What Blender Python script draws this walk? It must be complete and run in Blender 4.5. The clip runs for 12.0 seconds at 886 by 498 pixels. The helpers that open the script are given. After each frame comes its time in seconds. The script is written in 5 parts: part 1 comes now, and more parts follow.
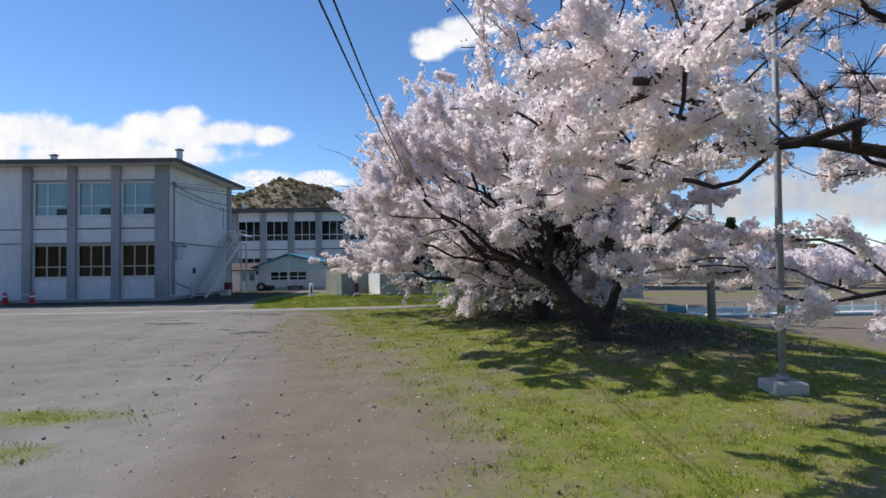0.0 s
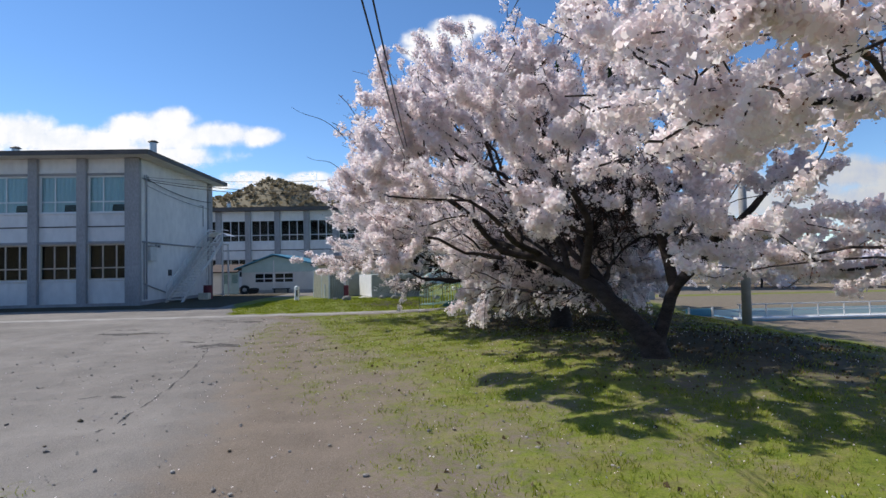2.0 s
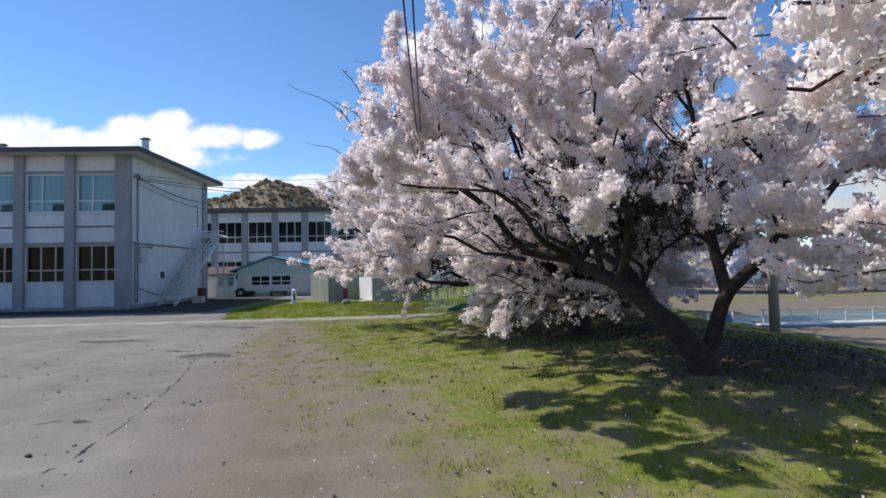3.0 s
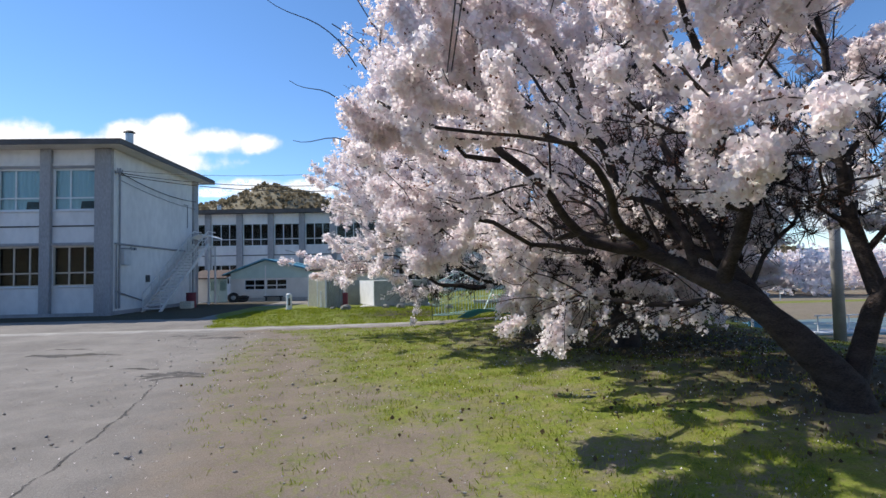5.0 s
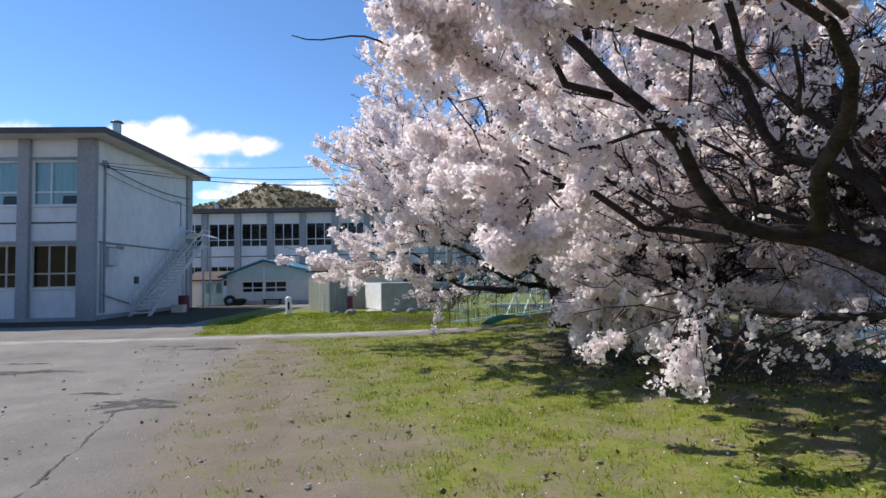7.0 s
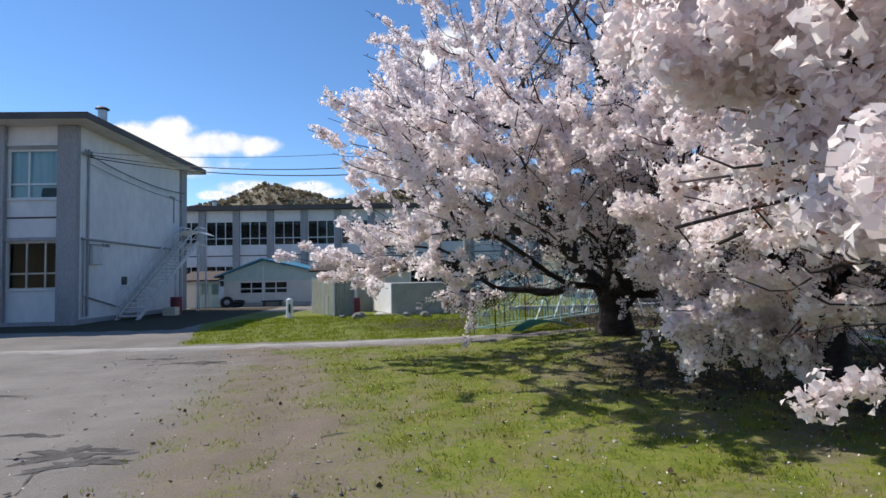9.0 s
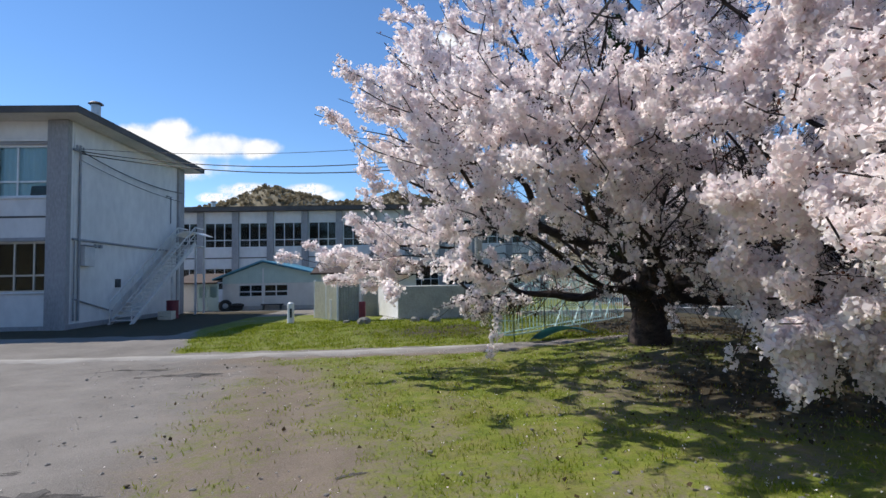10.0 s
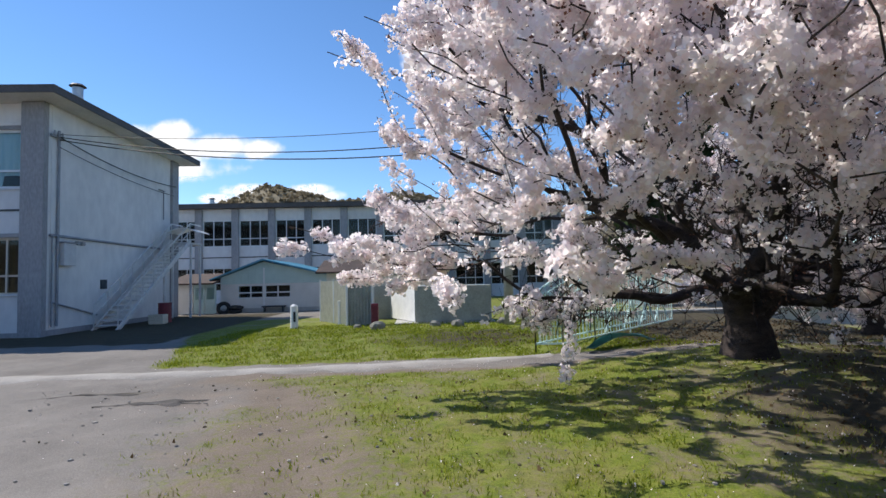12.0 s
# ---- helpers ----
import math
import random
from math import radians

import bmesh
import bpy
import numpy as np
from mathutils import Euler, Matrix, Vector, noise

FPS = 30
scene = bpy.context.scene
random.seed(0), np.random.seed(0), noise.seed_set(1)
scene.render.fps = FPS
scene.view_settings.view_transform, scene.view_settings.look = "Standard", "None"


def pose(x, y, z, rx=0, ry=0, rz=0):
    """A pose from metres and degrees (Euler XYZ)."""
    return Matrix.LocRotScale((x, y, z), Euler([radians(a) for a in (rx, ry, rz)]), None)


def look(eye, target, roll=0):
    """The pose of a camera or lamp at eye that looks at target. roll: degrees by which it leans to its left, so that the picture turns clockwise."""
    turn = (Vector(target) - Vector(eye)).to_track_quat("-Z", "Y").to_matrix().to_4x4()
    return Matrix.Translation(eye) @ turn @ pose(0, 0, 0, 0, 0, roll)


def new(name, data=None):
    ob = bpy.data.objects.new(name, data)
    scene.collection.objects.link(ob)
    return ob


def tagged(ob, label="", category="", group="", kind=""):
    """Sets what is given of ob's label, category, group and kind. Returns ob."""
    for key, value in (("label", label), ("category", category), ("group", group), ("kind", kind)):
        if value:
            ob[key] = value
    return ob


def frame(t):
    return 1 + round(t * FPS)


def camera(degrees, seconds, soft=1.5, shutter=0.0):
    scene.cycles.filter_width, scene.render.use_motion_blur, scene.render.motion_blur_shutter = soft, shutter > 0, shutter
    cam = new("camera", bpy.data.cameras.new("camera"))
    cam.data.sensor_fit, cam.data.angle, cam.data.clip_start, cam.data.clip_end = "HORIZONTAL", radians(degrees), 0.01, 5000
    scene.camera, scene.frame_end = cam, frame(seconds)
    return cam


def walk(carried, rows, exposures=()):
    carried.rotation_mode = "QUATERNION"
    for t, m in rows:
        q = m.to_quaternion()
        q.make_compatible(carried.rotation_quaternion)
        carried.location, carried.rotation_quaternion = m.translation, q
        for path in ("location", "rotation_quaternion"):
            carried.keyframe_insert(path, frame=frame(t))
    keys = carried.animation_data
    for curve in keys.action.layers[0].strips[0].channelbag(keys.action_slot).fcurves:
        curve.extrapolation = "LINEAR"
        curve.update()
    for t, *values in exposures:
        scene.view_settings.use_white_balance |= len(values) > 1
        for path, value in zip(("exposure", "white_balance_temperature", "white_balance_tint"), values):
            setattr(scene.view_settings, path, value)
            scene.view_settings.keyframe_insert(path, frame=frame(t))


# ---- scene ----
cam = camera(80.0, 12.0)
PATH = [
    (0, (-0.223, 1.717, 1.837), (-0.176, 3.715, 1.898), -0.9),
    (0.5, (-0.283, 2.261, 1.844), (-0.216, 4.259, 1.899), -1.1),
    (1, (-0.355, 2.879, 1.86), (-0.282, 4.877, 1.916), -1.1),
    (1.5, (-0.402, 3.568, 1.844), (-0.323, 5.565, 1.901), -1.2),
    (2, (-0.474, 4.105, 1.78), (-0.394, 6.103, 1.845), -1.2),
    (2.5, (-0.585, 4.679, 1.765), (-0.497, 6.676, 1.837), -1.2),
    (3, (-0.724, 5.23, 1.776), (-0.636, 7.227, 1.851), -1.1),
    (5, (-1.052, 7.4, 1.682), (-0.96, 9.396, 1.774), -1.2),
    (5.5, (-1.138, 7.939, 1.678), (-1.045, 9.935, 1.77), -1.3),
    (6, (-1.266, 8.408, 1.727), (-1.173, 10.404, 1.817), -1.2),
    (6.5, (-1.429, 8.948, 1.682), (-1.334, 10.943, 1.779), -1.1),
    (7, (-1.543, 9.524, 1.65), (-1.452, 11.52, 1.752), -1.1),
    (9, (-2.059, 11.66, 1.642), (-1.971, 13.656, 1.744), -1.2),
    (9.5, (-2.189, 12.194, 1.67), (-2.1, 14.19, 1.776), -1.2),
    (10, (-2.38, 12.715, 1.652), (-2.291, 14.71, 1.765), -1.1),
    (10.5, (-2.51, 13.296, 1.651), (-2.424, 15.291, 1.759), -1.3),
    (11, (-2.688, 13.839, 1.649), (-2.603, 15.835, 1.759), -1.3),
    (11.5, (-2.81, 14.4, 1.647), (-2.726, 16.395, 1.756), -1.4),
    (12, (-2.96, 14.958, 1.63), (-2.878, 16.953, 1.742), -1.4),
]
walk(cam, [(t, look(eye, target, roll)) for t, eye, target, roll in PATH],
     [(0, 0.08, 6550, 11), (2, 0.15, 6550, 11), (3, 0.21, 6550, 11), (5, 0.36, 6550, 11), (7, 0.33, 6550, 11), (9, 0.19, 6550, 11), (10.5, 0.23, 6550, 11), (12, 0.33, 6550, 11)])

# ---- world, sun ----
SUN_TO = Vector((-0.82, 0.43, 1.0)).normalized()
world = bpy.data.worlds.new("world")
scene.world = world
world.use_nodes = True
wn = world.node_tree.nodes
sky = wn.new("ShaderNodeTexSky")
sky.sky_type, sky.sun_disc = "NISHITA", False
sky.sun_elevation = math.asin(SUN_TO.z)
sky.sun_rotation = math.atan2(SUN_TO.x, SUN_TO.y)
sky.altitude, sky.air_density, sky.dust_density, sky.ozone_density = 1500, 1.0, 0.0, 4.0
wn["Background"].inputs["Strength"].default_value = 0.145
deep = wn.new("ShaderNodeHueSaturation")
deep.inputs["Saturation"].default_value = 1.12
deep.inputs["Hue"].default_value = 0.5005
world.node_tree.links.new(sky.outputs[0], deep.inputs["Color"])
world.node_tree.links.new(deep.outputs[0], wn["Background"].inputs["Color"])
sun_data = bpy.data.lights.new("sun", "SUN")
sun_data.energy, sun_data.angle, sun_data.color = 4.2, radians(0.53), (1.0, 0.95, 0.87)
sun = new("sun", sun_data)
sun.matrix_world = look((0, 0, 60), Vector((0, 0, 60)) - SUN_TO)


# ---- materials ----
def material(name, low, high, rough=0.8, scale=6.0, fine=60.0, bump=0.2, metal=0.0, stretch=(1, 1, 1), piece=0.0, spec=0.4):
    """A surface that wanders between two colours at two scales, with a fine relief."""
    m = bpy.data.materials.new(name)
    m.use_nodes = True
    t = m.node_tree
    n, l = t.nodes, t.links
    b = n["Principled BSDF"]
    geo = n.new("ShaderNodeTexCoord")
    mp = n.new("ShaderNodeMapping")
    mp.inputs["Scale"].default_value = stretch
    l.new(geo.outputs["Object"], mp.inputs["Vector"])
    big = n.new("ShaderNodeTexNoise")
    big.inputs["Scale"].default_value, big.inputs["Detail"].default_value = scale, 5
    small = n.new("ShaderNodeTexNoise")
    small.inputs["Scale"].default_value, small.inputs["Detail"].default_value = fine, 3
    l.new(mp.outputs[0], big.inputs["Vector"])
    l.new(mp.outputs[0], small.inputs["Vector"])
    mixer = n.new("ShaderNodeMath")
    mixer.operation = "MULTIPLY_ADD"
    mixer.inputs[1].default_value = 0.45
    l.new(small.outputs["Fac"], mixer.inputs[0])
    half = n.new("ShaderNodeMath")
    half.operation = "MULTIPLY"
    half.inputs[1].default_value = 0.55
    l.new(big.outputs["Fac"], half.inputs[0])
    l.new(half.outputs[0], mixer.inputs[2])
    ramp = n.new("ShaderNodeValToRGB")
    ramp.color_ramp.elements[0].position, ramp.color_ramp.elements[1].position = 0.36, 0.64
    ramp.color_ramp.elements[0].color, ramp.color_ramp.elements[1].color = (*low, 1), (*high, 1)
    l.new(mixer.outputs[0], ramp.inputs["Fac"])
    out = ramp.outputs["Color"]
    if piece:
        info = n.new("ShaderNodeNewGeometry")
        hsv = n.new("ShaderNodeHueSaturation")
        rng = n.new("ShaderNodeMapRange")
        rng.inputs["To Min"].default_value, rng.inputs["To Max"].default_value = 1 - piece, 1 + piece
        l.new(info.outputs["Random Per Island"], rng.inputs["Value"])
        l.new(rng.outputs[0], hsv.inputs["Value"])
        l.new(out, hsv.inputs["Color"])
        out = hsv.outputs["Color"]
    l.new(out, b.inputs["Base Color"])
    b.inputs["Roughness"].default_value, b.inputs["Metallic"].default_value = rough, metal
    b.inputs["Specular IOR Level"].default_value = spec
    if bump:
        bp = n.new("ShaderNodeBump")
        bp.inputs["Strength"].default_value, bp.inputs["Distance"].default_value = bump, 0.02
        l.new(mixer.outputs[0], bp.inputs["Height"])
        l.new(bp.outputs[0], b.inputs["Normal"])
    return m


def leafy(name, low, high, through_share=0.35):
    """Thin petals or leaves: diffuse on both sides and some light through them."""
    m = bpy.data.materials.new(name)
    m.use_nodes = True
    t = m.node_tree
    n, l = t.nodes, t.links
    n.remove(n["Principled BSDF"])
    info = n.new("ShaderNodeNewGeometry")
    ramp = n.new("ShaderNodeValToRGB")
    ramp.color_ramp.elements[0].color, ramp.color_ramp.elements[1].color = (*low, 1), (*high, 1)
    l.new(info.outputs["Random Per Island"], ramp.inputs["Fac"])
    d, tr, mx = n.new("ShaderNodeBsdfDiffuse"), n.new("ShaderNodeBsdfTranslucent"), n.new("ShaderNodeMixShader")
    mx.inputs["Fac"].default_value = through_share
    l.new(ramp.outputs["Color"], d.inputs["Color"])
    l.new(ramp.outputs["Color"], tr.inputs["Color"])
    l.new(d.outputs[0], mx.inputs[1])
    l.new(tr.outputs[0], mx.inputs[2])
    l.new(mx.outputs[0], n["Material Output"].inputs["Surface"])
    return m


def glass_material(name):
    m = bpy.data.materials.new(name)
    m.use_nodes = True
    t = m.node_tree
    n, l = t.nodes, t.links
    n.remove(n["Principled BSDF"])
    tr, gl, mx, fr = n.new("ShaderNodeBsdfTransparent"), n.new("ShaderNodeBsdfGlossy"), n.new("ShaderNodeMixShader"), n.new("ShaderNodeFresnel")
    gl.inputs["Roughness"].default_value = 0.03
    fr.inputs["IOR"].default_value = 1.33
    tr.inputs["Color"].default_value = (0.85, 0.9, 0.9, 1)
    l.new(fr.outputs[0], mx.inputs["Fac"])
    l.new(tr.outputs[0], mx.inputs[1])
    l.new(gl.outputs[0], mx.inputs[2])
    l.new(mx.outputs[0], n["Material Output"].inputs["Surface"])
    return m


M_WALL = material("painted_wall", (0.60, 0.60, 0.60), (0.75, 0.745, 0.735), 0.85, 0.35, 3.0, 0.05, stretch=(1, 1, 0.6))
M_COLUMN = material("bare_concrete", (0.24, 0.24, 0.25), (0.37, 0.37, 0.38), 0.9, 0.8, 14, 0.2, stretch=(1, 1, 0.4))
M_DARKLINE = material("dark_joint", (0.05, 0.05, 0.05), (0.10, 0.10, 0.10), 0.8)
M_ROOF = material("weathered_roof_metal", (0.055, 0.05, 0.048), (0.11, 0.095, 0.09), 0.6, 1.0, 12)
M_SOFFIT = material("soffit_board", (0.55, 0.52, 0.47), (0.70, 0.67, 0.61), 0.8, 1.0, 12)
M_FRAME = material("window_frame_wood", (0.42, 0.38, 0.32), (0.58, 0.54, 0.47), 0.6, 3, 30)
M_WHITEFRAME = material("white_window_frame", (0.62, 0.66, 0.68), (0.78, 0.8, 0.8), 0.5, 3, 30)
M_GLASS = glass_material("window_glass")
M_CURTAIN = material("pale_blue_curtain", (0.48, 0.63, 0.67), (0.60, 0.74, 0.78), 0.9, 1, 8, 0.3, stretch=(6, 1, 0.3))
# near-black: the gloom of the unlit rooms is put into this colour
M_INSIDE = material("shaded_room_plaster", (0.05, 0.045, 0.04), (0.09, 0.08, 0.07), 0.9)
M_METAL = material("galvanised_steel", (0.40, 0.41, 0.42), (0.58, 0.59, 0.60), 0.45, 4, 40, 0.1, metal=0.7)
M_STAIR = material("stair_paint", (0.50, 0.50, 0.50), (0.68, 0.67, 0.66), 0.7, 3, 25)
M_PIPE = material("grey_pipe", (0.22, 0.23, 0.25), (0.34, 0.35, 0.37), 0.6, 3, 25)
M_BOX = material("grey_switch_box", (0.50, 0.51, 0.52), (0.62, 0.63, 0.63), 0.6, 3, 25)
M_CABLE = material("black_cable", (0.012, 0.012, 0.013), (0.03, 0.03, 0.03), 0.6)
M_RED = material("faded_red_plastic", (0.55, 0.06, 0.06), (0.70, 0.11, 0.10), 0.5, 5, 40)
M_DARKRED = material("dark_red_paint", (0.12, 0.016, 0.028), (0.20, 0.026, 0.042), 0.5, 5, 40)
M_MINT = material("mint_green_boards", (0.44, 0.56, 0.52), (0.54, 0.66, 0.61), 0.8, 2, 20, 0.15)
M_CREAM = material("cream_boards", (0.60, 0.58, 0.54), (0.74, 0.72, 0.68), 0.8, 1.5, 20, 0.15)
M_BLUE = material("blue_roof_sheet", (0.05, 0.20, 0.30), (0.09, 0.30, 0.42), 0.5, 2, 20)
M_RUST = material("rusty_brown_roof", (0.04, 0.026, 0.02), (0.09, 0.056, 0.043), 0.8, 2, 20)
M_CORR = material("weathered_cream_sheet", (0.50, 0.47, 0.38), (0.70, 0.66, 0.54), 0.7, 2, 20)
# container steel; its grey also paints the shade on the enclosure's front sheet
M_TANK = material("grey_green_steel_shaded_sheet", (0.27, 0.275, 0.24), (0.40, 0.40, 0.355), 0.6, 2, 20)
M_WHITE = material("white_paint", (0.68, 0.68, 0.67), (0.82, 0.82, 0.80), 0.6, 3, 30)
M_TEAL = material("teal_painted_steel", (0.48, 0.70, 0.69), (0.62, 0.80, 0.79), 0.5, 5, 40)
M_TARP = material("blue_green_tarpaulin", (0.06, 0.20, 0.21), (0.11, 0.30, 0.31), 0.6, 2, 20)
M_CONC = material("pale_concrete", (0.36, 0.35, 0.33), (0.52, 0.51, 0.48), 0.9, 3, 50)
M_BARK = material("cherry_bark", (0.018, 0.013, 0.012), (0.07, 0.053, 0.048), 0.85, 5, 40, 0.9, stretch=(1, 1, 2.5), spec=0.3)
M_PETAL = leafy("cherry_petal", (0.965, 0.865, 0.865), (0.99, 0.955, 0.945), 0.58)
M_BUD = leafy("bronze_bud", (0.13, 0.06, 0.045), (0.26, 0.14, 0.10), 0.3)
M_BLADE = leafy("grass_blade", (0.11, 0.16, 0.012), (0.33, 0.36, 0.045), 0.5)
M_DRYBLADE = leafy("dry_grass_blade", (0.20, 0.17, 0.07), (0.36, 0.31, 0.15), 0.3)
M_FALLEN = leafy("fallen_petal", (0.72, 0.62, 0.60), (0.85, 0.80, 0.77), 0.2)
M_STONE = material("pebble", (0.16, 0.15, 0.14), (0.36, 0.34, 0.31), 0.9, 9, 60, piece=0.4)
M_DEADLEAF = leafy("dead_leaf", (0.06, 0.045, 0.03), (0.16, 0.11, 0.06), 0.2)
M_CONIFER = leafy("conifer_leaf", (0.02, 0.036, 0.018), (0.05, 0.07, 0.03), 0.2)
M_POOL = material("pool_blue_paint", (0.22, 0.45, 0.55), (0.33, 0.56, 0.66), 0.6, 2, 20)
M_UPOLE = material("concrete_pole", (0.30, 0.29, 0.28), (0.42, 0.41, 0.39), 0.8, 3, 30)
M_TYRE = material("black_rubber", (0.012, 0.012, 0.012), (0.03, 0.03, 0.03), 0.8)


def ground_material():
    m = bpy.data.materials.new("yard_ground")
    m.use_nodes = True
    t = m.node_tree
    n, l = t.nodes, t.links
    b = n["Principled BSDF"]
    b.inputs["Roughness"].default_value, b.inputs["Specular IOR Level"].default_value = 0.95, 0.2
    co = n.new("ShaderNodeTexCoord")

    def tex(scale, detail=5, rough=0.6):
        k = n.new("ShaderNodeTexNoise")
        k.inputs["Scale"].default_value, k.inputs["Detail"].default_value, k.inputs["Roughness"].default_value = scale, detail, rough
        l.new(co.outputs["Object"], k.inputs["Vector"])
        return k.outputs["Fac"]

    def ramp(fac, stops):
        k = n.new("ShaderNodeValToRGB")
        while len(k.color_ramp.elements) < len(stops):
            k.color_ramp.elements.new(0.5)
        for e, (p, c) in zip(k.color_ramp.elements, stops):
            e.position, e.color = p, (*c, 1)
        l.new(fac, k.inputs["Fac"])
        return k.outputs["Color"]

    def mix(fac, a, c, kind="MIX"):
        k = n.new("ShaderNodeMix")
        k.data_type, k.blend_type = "RGBA", kind
        if isinstance(fac, float):
            k.inputs["Factor"].default_value = fac
        else:
            l.new(fac, k.inputs["Factor"])
        l.new(a, k.inputs["A"])
        l.new(c, k.inputs["B"])
        return k.outputs["Result"]

    def mask(value, wobble, amount, lo, hi):
        """A soft-edged share, broken up by noise."""
        a = n.new("ShaderNodeMath")
        a.operation = "MULTIPLY_ADD"
        a.inputs[1].default_value = amount
        l.new(wobble, a.inputs[0])
        l.new(value, a.inputs[2])
        k = n.new("ShaderNodeMapRange")
        k.inputs["From Min"].default_value, k.inputs["From Max"].default_value = lo + amount * 0.5, hi + amount * 0.5
        l.new(a.outputs[0], k.inputs["Value"])
        return k.outputs[0]

    cover = n.new("ShaderNodeAttribute")
    cover.attribute_name = "cover"
    sep = n.new("ShaderNodeSeparateColor")
    l.new(cover.outputs["Color"], sep.inputs[0])
    big, mid, fine, grit = tex(0.35), tex(2.2), tex(14), tex(75, 3)
    asphalt = mix(0.5, ramp(grit, [(0.3, (0.135, 0.122, 0.108)), (0.5, (0.225, 0.205, 0.182)), (0.72, (0.40, 0.37, 0.335))]), ramp(mid, [(0.3, (0.165, 0.150, 0.135)), (0.7, (0.28, 0.255, 0.228))]))
    dirt = mix(0.5, ramp(grit, [(0.3, (0.125, 0.10, 0.078)), (0.5, (0.205, 0.168, 0.132)), (0.72, (0.33, 0.28, 0.23))]), ramp(mid, [(0.3, (0.155, 0.123, 0.094)), (0.7, (0.25, 0.205, 0.162))]))
    blade, clump = tex(48, 4, 0.7), tex(6.5, 4)
    turf = mix(0.5, ramp(blade, [(0.34, (0.03, 0.05, 0.006)), (0.66, (0.28, 0.33, 0.04))]), ramp(mid, [(0.3, (0.10, 0.16, 0.012)), (0.48, (0.18, 0.225, 0.028)), (0.57, (0.24, 0.205, 0.085)), (0.67, (0.24, 0.19, 0.125))]))
    turf = mix(0.35, turf, ramp(clump, [(0.35, (0.045, 0.07, 0.014)), (0.55, (0.20, 0.215, 0.05)), (0.66, (0.25, 0.20, 0.11))]))
    # dead-leaf brown, dark enough to hold painted shade by the school too
    litter_shade = mix(0.5, ramp(fine, [(0.3, (0.03, 0.025, 0.018)), (0.7, (0.11, 0.088, 0.06))]), ramp(mid, [(0.3, (0.045, 0.036, 0.026)), (0.7, (0.095, 0.085, 0.045))]))
    asphalt = mix(0.3, asphalt, ramp(big, [(0.35, (0.12, 0.11, 0.10)), (0.65, (0.36, 0.335, 0.305))]))
    c = mix(mask(sep.outputs[1], mid, 0.7, 0.3, 0.7), asphalt, dirt)
    c = mix(mask(sep.outputs[0], fine, 1.0, 0.25, 0.6), c, turf)
    c = mix(mask(sep.outputs[2], mid, 0.9, 0.3, 0.7), c, litter_shade)
    far = mix(0.85, c, ramp(big, [(0.35, (0.10, 0.085, 0.05)), (0.65, (0.19, 0.16, 0.10))]))
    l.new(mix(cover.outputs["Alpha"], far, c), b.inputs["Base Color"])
    bp = n.new("ShaderNodeBump")
    bp.inputs["Strength"].default_value, bp.inputs["Distance"].default_value = 0.5, 0.03
    ad = n.new("ShaderNodeMath")
    l.new(fine, ad.inputs[0])
    l.new(grit, ad.inputs[1])
    l.new(ad.outputs[0], bp.inputs["Height"])
    l.new(bp.outputs[0], b.inputs["Normal"])
    return m


M_GROUND = ground_material()


# ---- mesh helpers ----
def put(name, mesh, mat, parent=None, label="", smooth=False):
    if mat:
        mesh.materials.append(mat)
    if smooth:
        mesh.polygons.foreach_set("use_smooth", [True] * len(mesh.polygons))
    ob = new(name, mesh)
    ob.parent = parent
    return tagged(ob, label)


def part(name, bm, mat, parent=None, label="", smooth=False):
    mesh = bpy.data.meshes.new(name)
    bm.to_mesh(mesh)
    bm.free()
    return put(name, mesh, mat, parent, label, smooth)


def thing(name, at, label, category, group="", kind=""):
    ob = new(name)
    ob.matrix_world = at if isinstance(at, Matrix) else Matrix.Translation(at)
    return tagged(ob, label, category, group, kind)


def box(bm, x0, x1, y0, y1, z0, z1, bevel=0.0):
    g = bmesh.ops.create_cube(bm, size=1, matrix=Matrix.Translation(((x0 + x1) / 2, (y0 + y1) / 2, (z0 + z1) / 2)) @ Matrix.Diagonal((x1 - x0, y1 - y0, z1 - z0, 1)))
    if bevel:
        bmesh.ops.bevel(bm, geom=list({e for v in g["verts"] for e in v.link_edges}), offset=bevel, segments=1, affect="EDGES", profile=0.7)
    return bm


def boxes(name, mat, parent, rows, bevel=0.0, label=""):
    bm = bmesh.new()
    for r in rows:
        box(bm, *r, bevel)
    return part(name, bm, mat, parent, label)


def bar(bm, a, b, w, d=None):
    """A square bar from a to b."""
    a, b = Vector(a), Vector(b)
    q = (b - a).to_track_quat("Z", "Y").to_matrix().to_4x4()
    bmesh.ops.create_cube(bm, size=1, matrix=Matrix.Translation((a + b) / 2) @ q @ Matrix.Diagonal((w, d or w, (b - a).length, 1)))
    return bm


def rod(bm, a, b, r0, r1=None, sides=10):
    a, b = Vector(a), Vector(b)
    q = (b - a).to_track_quat("Z", "Y").to_matrix().to_4x4()
    bmesh.ops.create_cone(bm, cap_ends=True, segments=sides, radius1=r0, radius2=r0 if r1 is None else r1, depth=(b - a).length, matrix=Matrix.Translation((a + b) / 2) @ q)
    return bm


def prism(bm, outline, axis, lo, hi):
    """An outline of (u, v) pushed along axis 'x' (u=y, v=z) or 'y' (u=x, v=z)."""
    def at(u, v, w):
        return (w, u, v) if axis == "x" else (u, w, v)
    a = [bm.verts.new(at(u, v, lo)) for u, v in outline]
    b = [bm.verts.new(at(u, v, hi)) for u, v in outline]
    bm.faces.new(a)
    bm.faces.new(b[::-1])
    for i in range(len(a)):
        j = (i + 1) % len(a)
        bm.faces.new((a[i], b[i], b[j], a[j]))
